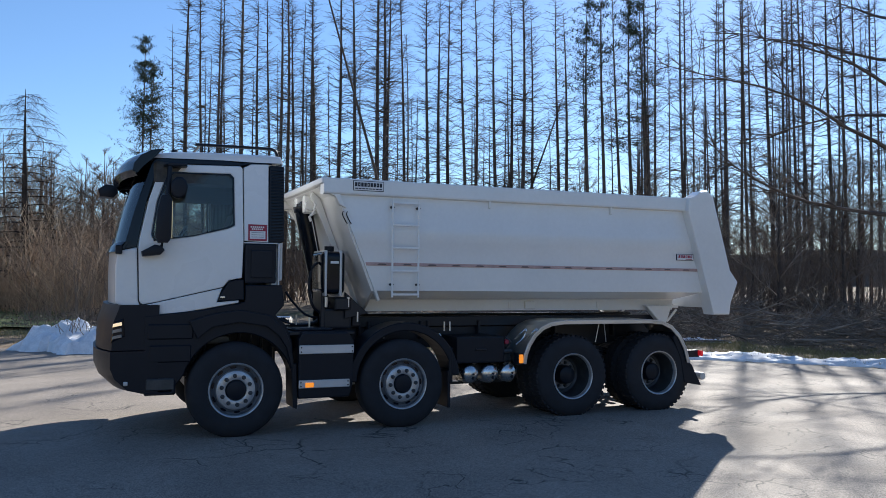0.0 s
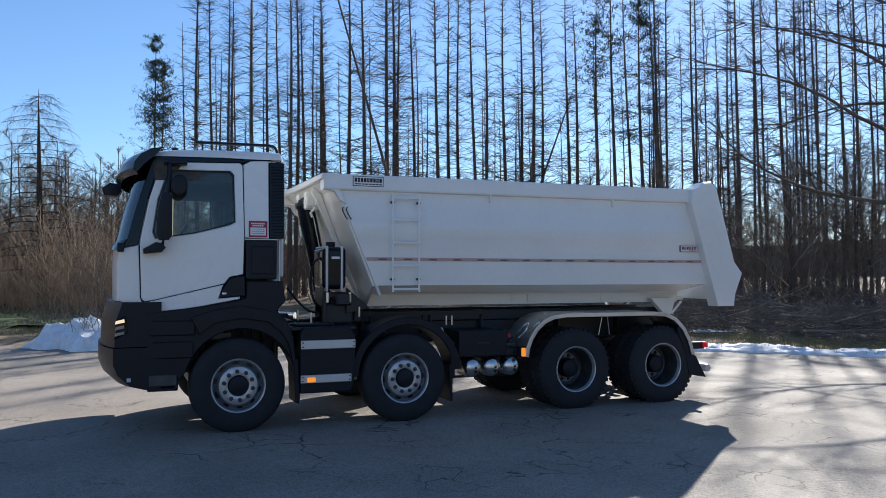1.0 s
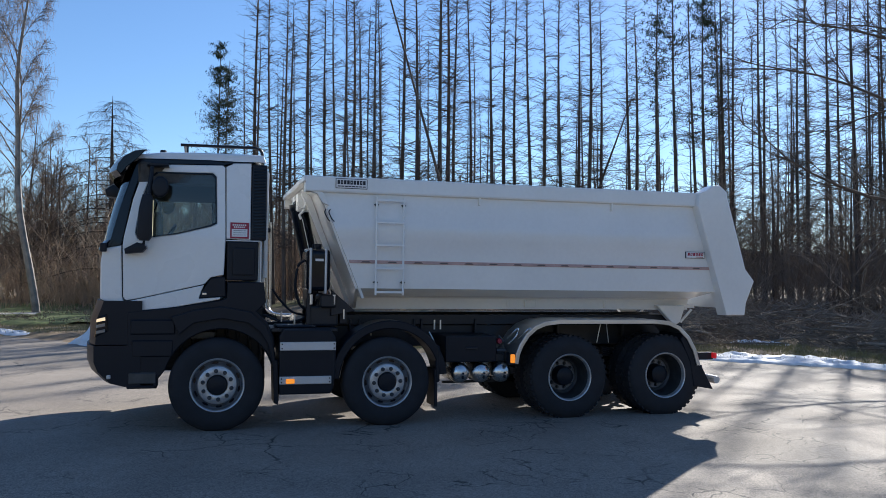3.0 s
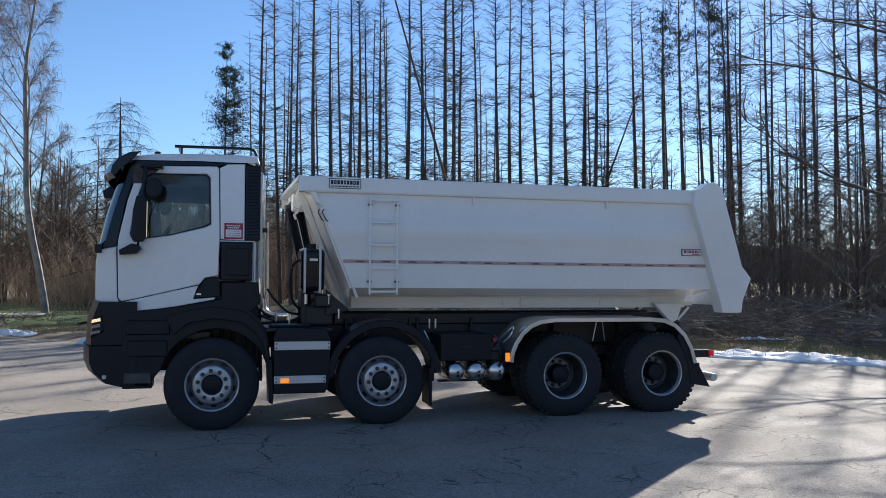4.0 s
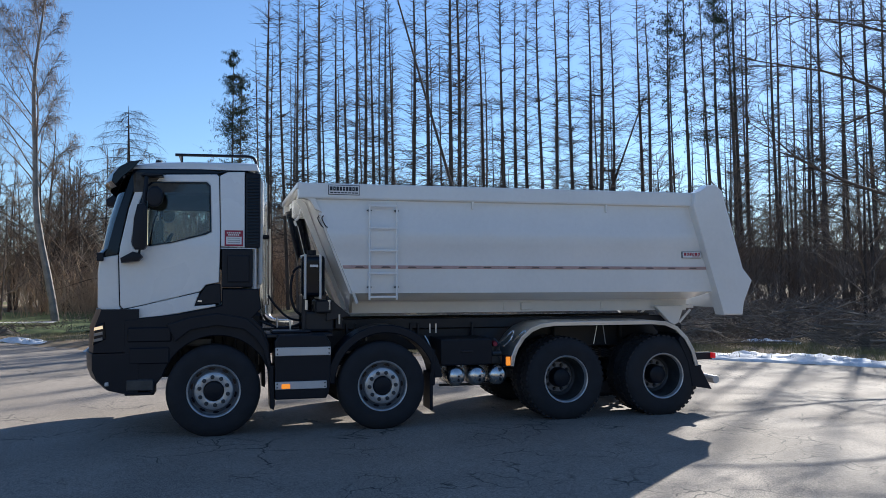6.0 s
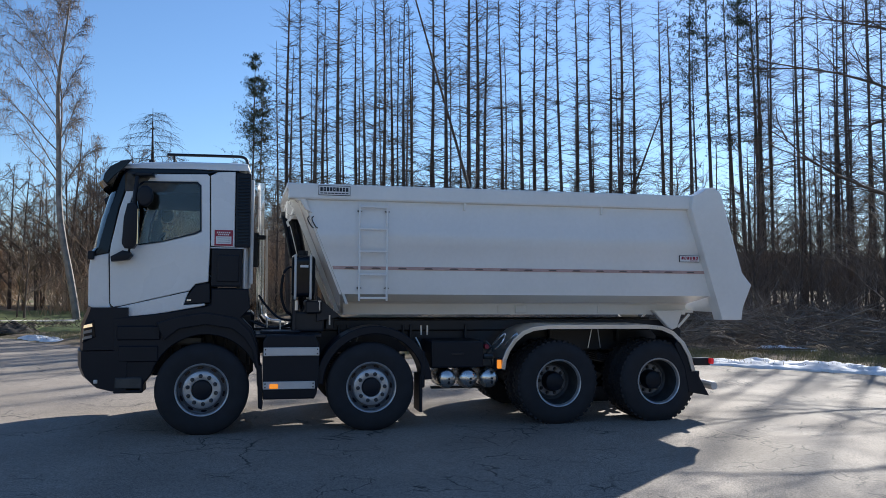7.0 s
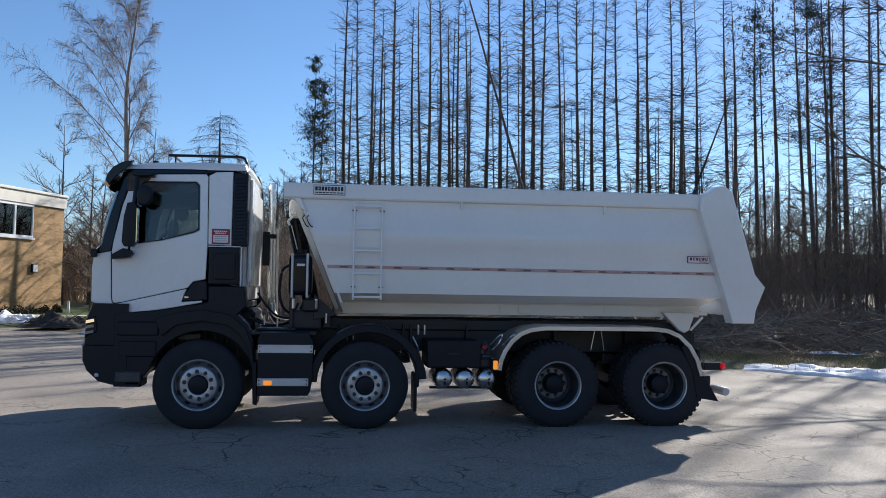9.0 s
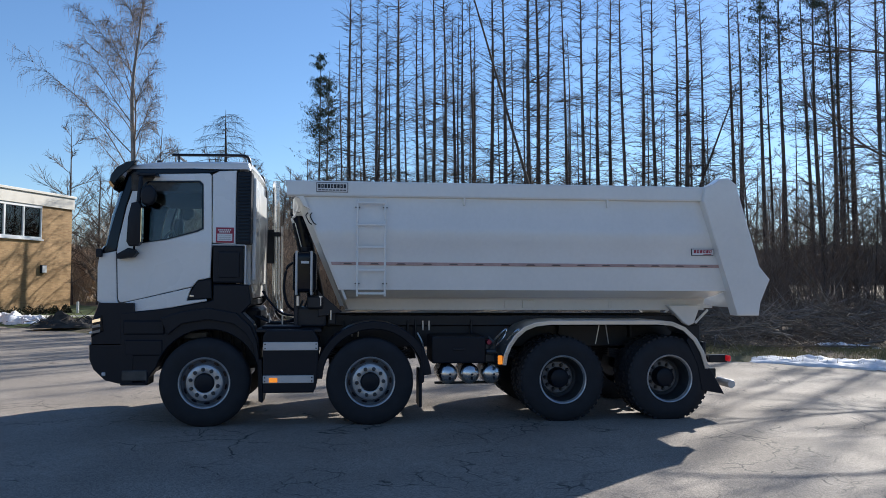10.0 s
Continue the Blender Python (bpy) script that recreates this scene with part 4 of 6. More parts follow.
def flank():
    """The turned-in lower flank and the sill under it."""
    bm = bmesh.new()
    prof = [(0.012, 1.648), (0.66, 1.532), (0.68, 1.515), (0.68, 1.50), (0.695, 1.50), (0.695, 1.375), (0.76, 1.375), (0.76, 1.56), (0.06, 1.655)]
    ends = []
    for x0, x1 in ((1.585, 6.56),):
        for x in (x0, x1):
            ends.append([bm.verts.new((x + (0.05 * (1.632 - z) / 0.25 if x < 3 else 0.0), y, z)) for y, z in prof])
    a, b = ends
    for i in range(len(prof)):
        j = (i + 1) % len(prof)
        bm.faces.new((a[i], a[j], b[j], b[i]))
    bm.faces.new(a)
    bm.faces.new(b)
    return bm


both(flank, "lower_flank", CREAM, body)
part("body_floor", box(1.65, 6.7, 0.72, 1.78, 1.40, 1.45, 0.004), CREAM, body)
for x0, x1, y0 in ((4.0, 4.16, 0.655), (3.75, 3.79, 0.68), (5.2, 5.24, 0.68)):
    both(lambda: box(x0, x1, y0, 0.70, 1.40, 1.50, 0.006), "sill_bracket", CREAM, body)


def rail():
    bm = bmesh.new()
    prof = [(-0.045, 2.955), (-0.035, 2.97), (0.11, 2.97), (0.12, 2.955), (0.12, 2.79), (0.018, 2.775), (-0.040, 2.785), (-0.048, 2.80)]
    ends = []
    for x in (0.92, 1.10, 3.65, 6.24):
        ends.append([bm.verts.new((x, y, z + 0.004 * (x - 0.9))) for y, z in prof])
    for a, b in zip(ends, ends[1:]):
        for i in range(len(prof)):
            j = (i + 1) % len(prof)
            bm.faces.new((a[i], a[j], b[j], b[i]))
    bm.faces.new(ends[0])
    bm.faces.new(ends[-1])
    return bm


both(rail, "top_rail", CREAM, body)
both(lambda: plate([(0.935, 2.80), (1.115, 2.80), (1.20, 2.62), (1.12, 2.66), (1.06, 2.76)], -0.03, 0.06, w=0.006), "rail_gusset", CREAM, body)
POST = [(6.215, 2.985), (6.33, 3.03), (6.42, 3.095), (6.53, 3.105), (6.64, 3.02), (6.66, 2.93), (6.945, 1.965), (7.085, 1.80), (6.955, 1.50), (6.93, 1.33), (6.64, 1.33), (6.545, 1.64), (6.19, 2.80)]
both(lambda: plate(POST, -0.125, 0.10, w=0.022, seg=2), "tail_post", CREAM, body, "wide swept tail post")
both(lambda: plate([(6.60, 3.02), (6.72, 2.98), (6.74, 2.70), (6.70, 2.72)], 0.05, 0.12, w=0.01), "tailgate_hinge", CREAM, body)
both(lambda: plate([(5.98, 1.44), (6.45, 1.44), (6.36, 1.20), (6.29, 1.165), (6.22, 1.20)], 0.56, 0.66, w=0.01), "pivot_lug", CREAM, body)
both(lambda: tube([(6.40, 0.62, 1.20), (6.58, 0.62, 1.38)], 0.018, 6), "pivot_stay", CREAM, body)
part("tailgate", plate([(6.56, 2.92), (6.62, 2.92), (6.97, 1.84), (6.88, 1.42), (6.80, 1.42)], 0.09, 2.41, w=0.01), CREAM, body)


def front_wall():
    """The raked front wall with its overhanging lip."""
    bm = bmesh.new()
    levels = [(0.93, 2.965, 0.0), (1.10, 2.79, 0.02), (1.22, 2.45, 0.03), (1.55, 1.64, 0.05), (1.64, 1.38, 0.70)]
    grid = []
    for back in (0.0, 0.035):
        grid.append([[bm.verts.new((x + back, side + (2.5 - 2 * side) * i / 8, z)) for i in range(9)] for x, z, side in levels])
    for g in grid:
        for a, b in zip(g, g[1:]):
            for i in range(8):
                bm.faces.new((a[i], a[i + 1], b[i + 1], b[i]))
    for r in (0, -1):
        for i in range(8):
            bm.faces.new((grid[0][r][i], grid[0][r][i + 1], grid[1][r][i + 1], grid[1][r][i]))
    for k in (0, -1):
        for j in range(len(levels) - 1):
            bm.faces.new((grid[0][j][k], grid[0][j + 1][k], grid[1][j + 1][k], grid[1][j][k]))
    return bm


part("front_wall", front_wall(), CREAM, body)
part("front_lip", box(0.90, 0.99, -0.03, 2.53, 2.90, 2.975, 0.012), CREAM, body)
for y in (0.78, 1.72):
    part("front_rib", plate([(0.98, 2.88), (1.08, 2.80), (1.62, 1.42), (1.57, 1.42), (1.02, 2.72), (0.96, 2.82)], y - 0.03, y + 0.03, w=0.004), CREAM, body)
both(lambda: plate([(1.15, 2.78), (1.262, 2.45), (1.625, 1.52), (1.66, 1.52), (1.36, 2.3), (1.21, 2.76)], 0.02, 0.10, w=0.01), "corner_post", CREAM, body)
part("tie_eye", merged(*[tube(smooth_path([(1.20 + d, 0.0, 2.58), (1.18 + d, -0.04, 2.54), (1.22 + d, -0.04, 2.46), (1.25 + d, 0.0, 2.44)], 4), 0.007, 6) for d in (-0.03, 0.02)]), CHASSIS, body)
ram = part("lift_ram", merged(tube([(1.00, 1.25, 2.66), (1.30, 1.25, 1.25)], 0.115, 18), tube([(0.985, 1.25, 2.74), (1.0, 1.25, 2.66)], 0.13, 18), box(0.93, 1.07, 1.08, 1.42, 2.70, 2.80, 0.03)), GLOSSBLACK, truck, "thick black telescopic lifting ram", True)
part("ram_trunnion", merged(box(0.93, 1.15, 1.0, 1.08, 2.62, 2.86, 0.02), box(0.93, 1.15, 1.42, 1.50, 2.62, 2.86, 0.02), tube([(1.0, 0.92, 2.72), (1.0, 1.58, 2.72)], 0.06, 14)), CREAM, body)
part("cable_hook", merged(tube(smooth_path([(1.02, 0.7, 2.72), (0.98, 0.7, 2.60), (0.94, 0.7, 2.56), (0.96, 0.7, 2.50)], 4), 0.018, 6), tube([(0.98, 0.72, 2.5), (1.08, 0.8, 2.12)], 0.006, 5)), CREAM, body)

# ladder, stripe, plates
ladder = part("ladder", merged(*[tube([(x, -0.06, 1.565), (x, -0.06, 2.745)], 0.013, 8) for x in (1.775, 2.112)]), WHITE, truck, "white-painted steel ladder")
for z in (1.600, 1.885, 2.165, 2.44, 2.71):
    part("rung", box(1.765, 2.122, -0.076, -0.047, z - 0.013, z + 0.013, 0.004), WHITE, ladder)
for x in (1.775, 2.112):
    for z in (1.72, 2.655):
        part("ladder_bracket", merged(box(x - 0.012, x + 0.012, -0.05, 0.014, z - 0.014, z + 0.014, 0.004), tube([(x - 0.03, -0.03, z), (x + 0.03, -0.03, z)], 0.007, 6)), RIM_DARK, ladder)
both(lambda: plate([(1.465, 1.945), (1.455, 1.985), (6.44, 1.985), (6.45, 1.945)], -0.006, 0.012, w=0.002), "reflective_stripe", STRIPE, body, "thin dull red reflective stripe")
for k in range(15):
    x = 1.60 + 0.327 * k
    part("marker_clip", plate([(x, 1.955), (x + 0.02, 1.972), (x + 0.10, 1.972), (x + 0.12, 1.955)], -0.016, 0.0, w=0.003), MARKER, body)
for x in (3.10, 4.95):
    part("rail_lug", merged(box(x - 0.012, x + 0.012, -0.03, 0.014, 2.70, 2.80, 0.004)), CREAM, body)
plate_sign = part("maker_plate", box(1.272, 1.655, -0.056, -0.044, 2.832, 2.952, 0.003), STICKER_DARK, truck, "dark-framed maker's plate")
part("plate_face", box(1.279, 1.648, -0.059, -0.052, 2.839, 2.945, 0.001), STICKER_WHITE, plate_sign)
for i in range(9):
    x = 1.292 + i * 0.0385
    part("letter_bar", plate([(x, 2.882), (x, 2.930), (x + 0.030, 2.930), (x + 0.030, 2.882)], -0.061, -0.057, [[(x + 0.012, 2.899), (x + 0.019, 2.899), (x + 0.019, 2.914), (x + 0.012, 2.914)]] if i % 3 == 1 else [], w=0), STICKER_DARK, plate_sign)
for i in range(8):
    part("letter_bar", box(1.295 + i * 0.043, 1.330 + i * 0.043, -0.061, -0.057, 2.852, 2.864, 0), STICKER_DARK, plate_sign)
steel_sign = part("steel_badge", box(6.075, 6.37, -0.010, 0.010, 2.10, 2.19, 0.002), STICKER_DARK, truck, "small dark-framed badge with red bars")
part("badge_face", box(6.082, 6.363, -0.013, -0.006, 2.107, 2.183, 0.001), STICKER_WHITE, steel_sign)
for i in range(6):
    x = 6.10 + i * 0.042
    part("letter_bar", plate([(x, 2.135), (x + 0.006, 2.174), (x + 0.036, 2.174), (x + 0.030, 2.135)], -0.016, -0.011, [[(x + 0.012, 2.143), (x + 0.022, 2.143), (x + 0.025, 2.166), (x + 0.015, 2.166)]] if i % 2 else [], w=0), STICKER_RED, steel_sign)
part("letter_bar", box(6.23, 6.34, -0.016, -0.011, 2.114, 2.123, 0), STICKER_RED, steel_sign)
dealer = part("dealer_sticker", tapered(box(0.075, 0.285, 0.042, 0.051, 2.205, 2.39, 0.001)), STICKER_RED, truck, "red-bordered white dealer sticker")
part("sticker_field", tapered(box(0.092, 0.268, 0.039, 0.046, 2.225, 2.315, 0.001)), STICKER_WHITE, dealer)
for z, x0, x1, n in ((2.352, 0.10, 0.26, 7), (2.328, 0.115, 0.245, 6)):
    for i in range(n):
        s = (x1 - x0) / n
        part("letter_bar", tapered(box(x0 + i * s, x0 + i * s + s * 0.7, 0.0385, 0.043, z, z + 0.017, 0)), STICKER_WHITE, dealer)
for z in (2.245, 2.27, 2.295):
    part("letter_bar", tapered(box(0.11, 0.25, 0.036, 0.041, z, z + 0.003, 0)), STICKER_DARK, dealer)

# ---- trees ----
class Sticks:
    """Gathers many tapered sticks into one mesh."""

    def __init__(self):
        self.v, self.f = [], []

    def add(self, p, q, r0, r1, n=3):
        d = q - p
        if d.length < 1e-5:
            return
        d = d.normalized()
        a = d.cross(Vector((0.13, 0.31, 0.94)) if abs(d.z) < 0.9 else Vector((1, 0.2, 0))).normalized()
        b = d.cross(a)
        k = len(self.v)
        for c, r in ((p, r0), (q, r1)):
            for i in range(n):
                t = 2 * math.pi * i / n
                self.v.append(c + r * (a * math.cos(t) + b * math.sin(t)))
        for i in range(n):
            j = (i + 1) % n
            self.f.append((k + i, k + j, k + n + j, k + n + i))

    def leaf(self, c, u, w):
        k = len(self.v)
        self.v += [c - u, c + w, c + u, c - w]
        self.f.append((k, k + 1, k + 2, k + 3))

    def mesh(self, name, mat):
        me = bpy.data.meshes.new(name)
        me.from_pydata([tuple(p) for p in self.v], [], self.f)
        me.materials.append(mat)
        return me


R = random.Random(11)


def rnd(a, b):
    return R.uniform(a, b)


def trunk_line(h, sway):
    ph, ph2 = rnd(0, 6), rnd(0, 6)
    return lambda z: Vector((sway * math.sin(z * 0.35 + ph) - sway * math.sin(ph), sway * math.sin(z * 0.3 + ph2) - sway * math.sin(ph2), z))


def conifer(h, r, lowest, reach, count, needles=0.0, sway=0.07):
    """A bare plantation conifer: straight trunk, short upturned dead branches with side twigs; needles: share of green tufts."""
    line = trunk_line(h, sway)
    trunk, crown, green = Sticks(), Sticks(), Sticks()
    steps = 14
    for i in range(steps):
        a, b = i / steps, (i + 1) / steps
        trunk.add(line(a * h), line(b * h), r * (1 - a) ** 0.8 + 0.008, r * (1 - b) ** 0.8 + 0.008, 7)
    z, left = lowest * h, 0
    for i in range(count):
        if left == 0:
            z, left = lowest * h + (1 - lowest) * h * rnd(0, 1) ** 0.85 * 0.99, R.randint(2, 4)
        left -= 1
        u = (z / h - lowest) / (1 - lowest)
        base = line(min(h * 0.995, z + rnd(-.12, .12)))
        az = rnd(0, 2 * math.pi)
        ln = reach * (1 - 0.78 * u) * rnd(0.3, 1.2) * (0.45 if R.random() < 0.3 else 1)
        out = Vector((math.cos(az), math.sin(az), 0))
        tilt = rnd(-0.45, 0.35) + 0.5 * u
        bend = rnd(-.10, .28)
        p = base
        br = 0.012 * (1 - 0.5 * u) + 0.0025
        segs = 3
        for k in range(segs):
            q = p + (out + Vector((rnd(-.2, .2), rnd(-.2, .2), tilt + bend * k + rnd(-.1, .1)))).normalized() * ln / segs
            crown.add(p, q, br * (1 - k / segs) + 0.003, br * (1 - (k + 1) / segs) + 0.003)
            for _ in range(2):
                side = Vector((-out.y, out.x, 0)) * R.choice((-1, 1))
                m = p.lerp(q, rnd(.3, 1))
                e = m + (side * rnd(.2, 1) + out * rnd(.3, 1) + Vector((0, 0, rnd(-.3, .7)))).normalized() * ln * rnd(.15, .42)
                crown.add(m, e, 0.0042, 0.002)
                if R.random() < needles * (0.35 + 0.9 * u):
                    for _ in range(10):
                        c = m.lerp(e, rnd(0, 1.1)) + Vector((rnd(-.1, .1), rnd(-.1, .1), rnd(-.16, .04)))
                        green.leaf(c, Vector((rnd(-.06, .06), rnd(-.06, .06), rnd(-.09, .02))), Vector((rnd(-.02, .02), rnd(-.02, .02), rnd(-.015, .015))))
            p = q
    return trunk, crown, green


def broadleaf(h, r, levels, spread, droop, start=0.3, limbs=9, fine=0.003, fork=None):
    """A bare forked tree: limbs that divide again and again into hanging twigs."""
    trunk, crown = Sticks(), Sticks()
    fork = fork or spread
    line = trunk_line(h, 0.16)
    for i in range(12):
        a, b = i / 12, (i + 1) / 12
        trunk.add(line(a * h), line(b * h), r * (1 - a) ** 0.9 + 0.01, r * (1 - b) ** 0.9 + 0.01, 8)

    def grow(p, d, ln, rad, level):
        segs = 3 if level else 1
        for s in range(segs):
            d = (d + Vector((rnd(-.22, .22), rnd(-.22, .22), rnd(-.14, .2) - droop * (levels - level) * 0.12))).normalized()
            q = p + d * ln / segs
            (crown).add(p, q, rad * (1 - 0.25 * s / segs), rad * (1 - 0.25 * (s + 1) / segs), 5 if level > 2 else 3)
            p = q
            if level > 0:
                for _ in range(2 if level > 1 else 3):
                    nd = (d + Vector((rnd(-1, 1), rnd(-1, 1), rnd(-.5, .7))) * fork).normalized()
                    grow(p, nd, ln * rnd(.45, .72), max(rad * 0.5, fine), level - 1)

    for i in range(limbs):
        u = start + (0.97 - start) * (i + rnd(0, 1)) / limbs
        az = i * 2.4 + rnd(-.5, .5)
        d = Vector((math.cos(az) * spread * 1.2, math.sin(az) * spread * 1.2, rnd(.5, 1.0))).normalized()
        grow(line(u * h), d, h * 0.27 * (1.15 - u), r * 0.42 * (1.1 - u) + 0.008, levels)
    return trunk, crown


def plant(kind, x, y, scale, lean, variants, label, category, group, spin=None, slim=1.0):
    """One tree of shared meshes, set into the ground."""
    pick = R.choice(variants)
    t = thing(kind, label, category, group)
    t.matrix_basis = Matrix.Translation((x, y, land(x, y) - 0.05)) @ Matrix(((1, 0, lean, 0), (0, 1, 0, 0), (0, 0, 1, 0), (0, 0, 0, 1))).to_3x3().to_4x4() @ pose(0, 0, 0, 0, 0, rnd(0, 360) if spin is None else spin) @ Matrix.Diagonal((scale * slim, scale * slim, scale, 1))
    for name, me in pick:
        if me:
            o = new(name, me)
            o.parent = t
    return t


def variant(made, mats, names=("trunk", "crown", "needles")):
    return [(n, s.mesh(n, m) if s.v else None) for n, s, m in zip(names, made, mats)]


BARE = [variant(conifer(rnd(14, 16.5), rnd(.085, .125), rnd(.10, .2), rnd(1.6, 2.5), R.randint(230, 300)), (BARK, TWIG, NEEDLES)) for _ in range(8)]
SLIM = [variant(conifer(rnd(12, 14.5), rnd(.06, .09), rnd(.15, .3), rnd(1.0, 1.6), R.randint(110, 140)), (BARK, TWIG, NEEDLES)) for _ in range(5)]
GREEN = [variant(conifer(rnd(14.2, 15.5), rnd(.10, .12), .46, rnd(2.2, 2.8), 130, 0.5), (BARK, TWIG, NEEDLES)) for _ in range(4)]
LONE = [variant(conifer(14.8, .085, .40, 2.3, 170, 0.9), (BARK, TWIG, NEEDLES)) for _ in range(2)]
WILD = [variant(broadleaf(rnd(6, 9), rnd(.06, .10), 2, .75, 0.1, .12, 12, .006), (BARK, WILDTWIG), ("trunk", "crown")) for _ in range(5)]

MIDDLE = [(2.08, 26, -.023), (2.86, 26.4, -.059), (3.18, 25, -.029), (3.77, 28, -.021), (4.23, 25, -.037), (5.19, 27, -.027), (5.47, 24, -.033),
          (6.13, 26, -.025), (6.95, 28, -.025), (6.74, 23, -.038), (7.66, 27, -.024), (7.97, 24, -.027), (8.38, 23, -.029), (9.46, 23, -.038), (10.04, 24, -.059),
          (11.39, 27, -.024), (12.3, 27.5, -.044), (12.1, 24, -.022), (13.12, 25, -.029), (14.06, 26, -.021), (13.96, 24, -.031), (15.81, 27, -.02), (14.81, 22.6, -.026)]
RIGHT = [(16.34, 24, -.035), (16.05, 22.7, -.021), (17.9, 25, -.048), (19.45, 25, -.029), (19.6, 24.5, -.054), (23.92, 26, -.058), (24.24, 24, -.046),
         (25.3, 25, -.024), (24.68, 22, -.026), (26.64, 22, -.014), (25.44, 20, -.009), (27.7, 21, -.086), (27.34, 19, -.046), (27.05, 18, -.063), (30.25, 20, -.044),
         (27.5, 17, -.053), (29.96, 18, -.043), (28.56, 16, -.052), (31.04, 17, -.033), (33, 15, -.03), (31, 12, -.03), (26, 23.5, -.03), (28.8, 22.6, -.04), (29.2, 19.4, -.03), (32.4, 18.6, -.03), (33.5, 17, -.04), (30.2, 14.8, -.03)]
THIN = [(2.36, 29, -.026), (4.04, 29, -.025), (4.62, 28, -.017), (5.24, 25, -.013), (6.8, 25, -.025), (8.15, 29, -.024), (9.44, 27, -.019), (22.4, 27, -.03), (26.1, 27, -.03), (29, 24, -.03), (31.5, 22, -.03), (1.6, 28, -.02)]
TUFTED = [(19.61, 22.7, -.007), (20.71, 23, -.02), (22.51, 23, -.047), (23.09, 23, -.028)]
BARE_LABEL = "tall bare plantation conifer with dead brown branches"
for x, y, lean in MIDDLE:
    plant("conifer_tree", x, y, rnd(.93, 1.12), lean, BARE, BARE_LABEL, "tree", "bare conifers behind the yard")
for x, y, lean in RIGHT:
    plant("conifer_tree", x, y, rnd(1.12, 1.28) if x > 20 else rnd(.93, 1.1), lean, BARE, BARE_LABEL, "tree", "bare conifers behind the yard", None, .72 if x > 20 else 1.0)
for x, y, lean in THIN:
    plant("conifer_tree", x, y, rnd(.9, 1.05), lean, SLIM, "slender bare conifer pole among taller trees", "tree", "bare conifers behind the yard")
for x, y, lean in TUFTED:
    plant("conifer_tree", x, y, rnd(.95, 1.05), lean, GREEN, "tall thin conifer with ragged dark green tufts", "tree", "tufted conifers")
for x, y, s in ((0.50, 31, .875), (0.95, 31.6, .82)):
    plant("conifer_tree", x, y, s, 0.0, LONE, "lone green-topped conifer beside the bare stand", "tree", "tufted conifers")
# taller trees behind the brush heap, and a second row deeper in the wood
for i in range(13):
    a, d = radians(37.5 + i * 1.3 + rnd(-.35, .35)), rnd(43, 56)
    plant("conifer_tree", -1.5 + d * math.sin(a), -9.3 + d * math.cos(a), rnd(1.1, 1.3), -.03, BARE, "tall bare conifer deeper in the wood", "tree", "conifers deeper in the wood", None, .66)
for i in range(38):
    x = 3 + i * 1.03 + rnd(-.5, .5)
    plant("conifer_tree", x, 32 + rnd(-2, 7) - 0.28 * x + (4 if x > 20 else 0), rnd(.75, 1.0), -.028, SLIM, "bare conifer deeper in the wood", "tree", "conifers deeper in the wood")


def leaning_pole(a, b, r, name):
    t = thing(name, "bare pole-like trunk leaning across its neighbours", "tree")
    s = Sticks()
    a, b = Vector(a), Vector(b)
    for i in range(10):
        p, q = a.lerp(b, i / 10), a.lerp(b, (i + 1) / 10)
        s.add(p, q, r * (1 - .07 * i), r * (1 - .07 * (i + 1)), 7)
    o = new("trunk", s.mesh("trunk", BARK))
    o.parent = t
    c = Sticks()
    for i in range(60):
        p = a.lerp(b, rnd(.3, 1))
        d = Vector((rnd(-1, 1), rnd(-1, 1), rnd(-.2, .8))).normalized()
        c.add(p, p + d * rnd(.3, 1.1), .009, .003)
    o = new("crown", c.mesh("crown", TWIG))
    o.parent = t


leaning_pole((10.7, 22, 0.3), (6.2, 22, 15.2), 0.085, "leaning_tree")
leaning_pole((15.5, 25, 0.4), (19.5, 25, 10.6), 0.09, "leaning_tree")

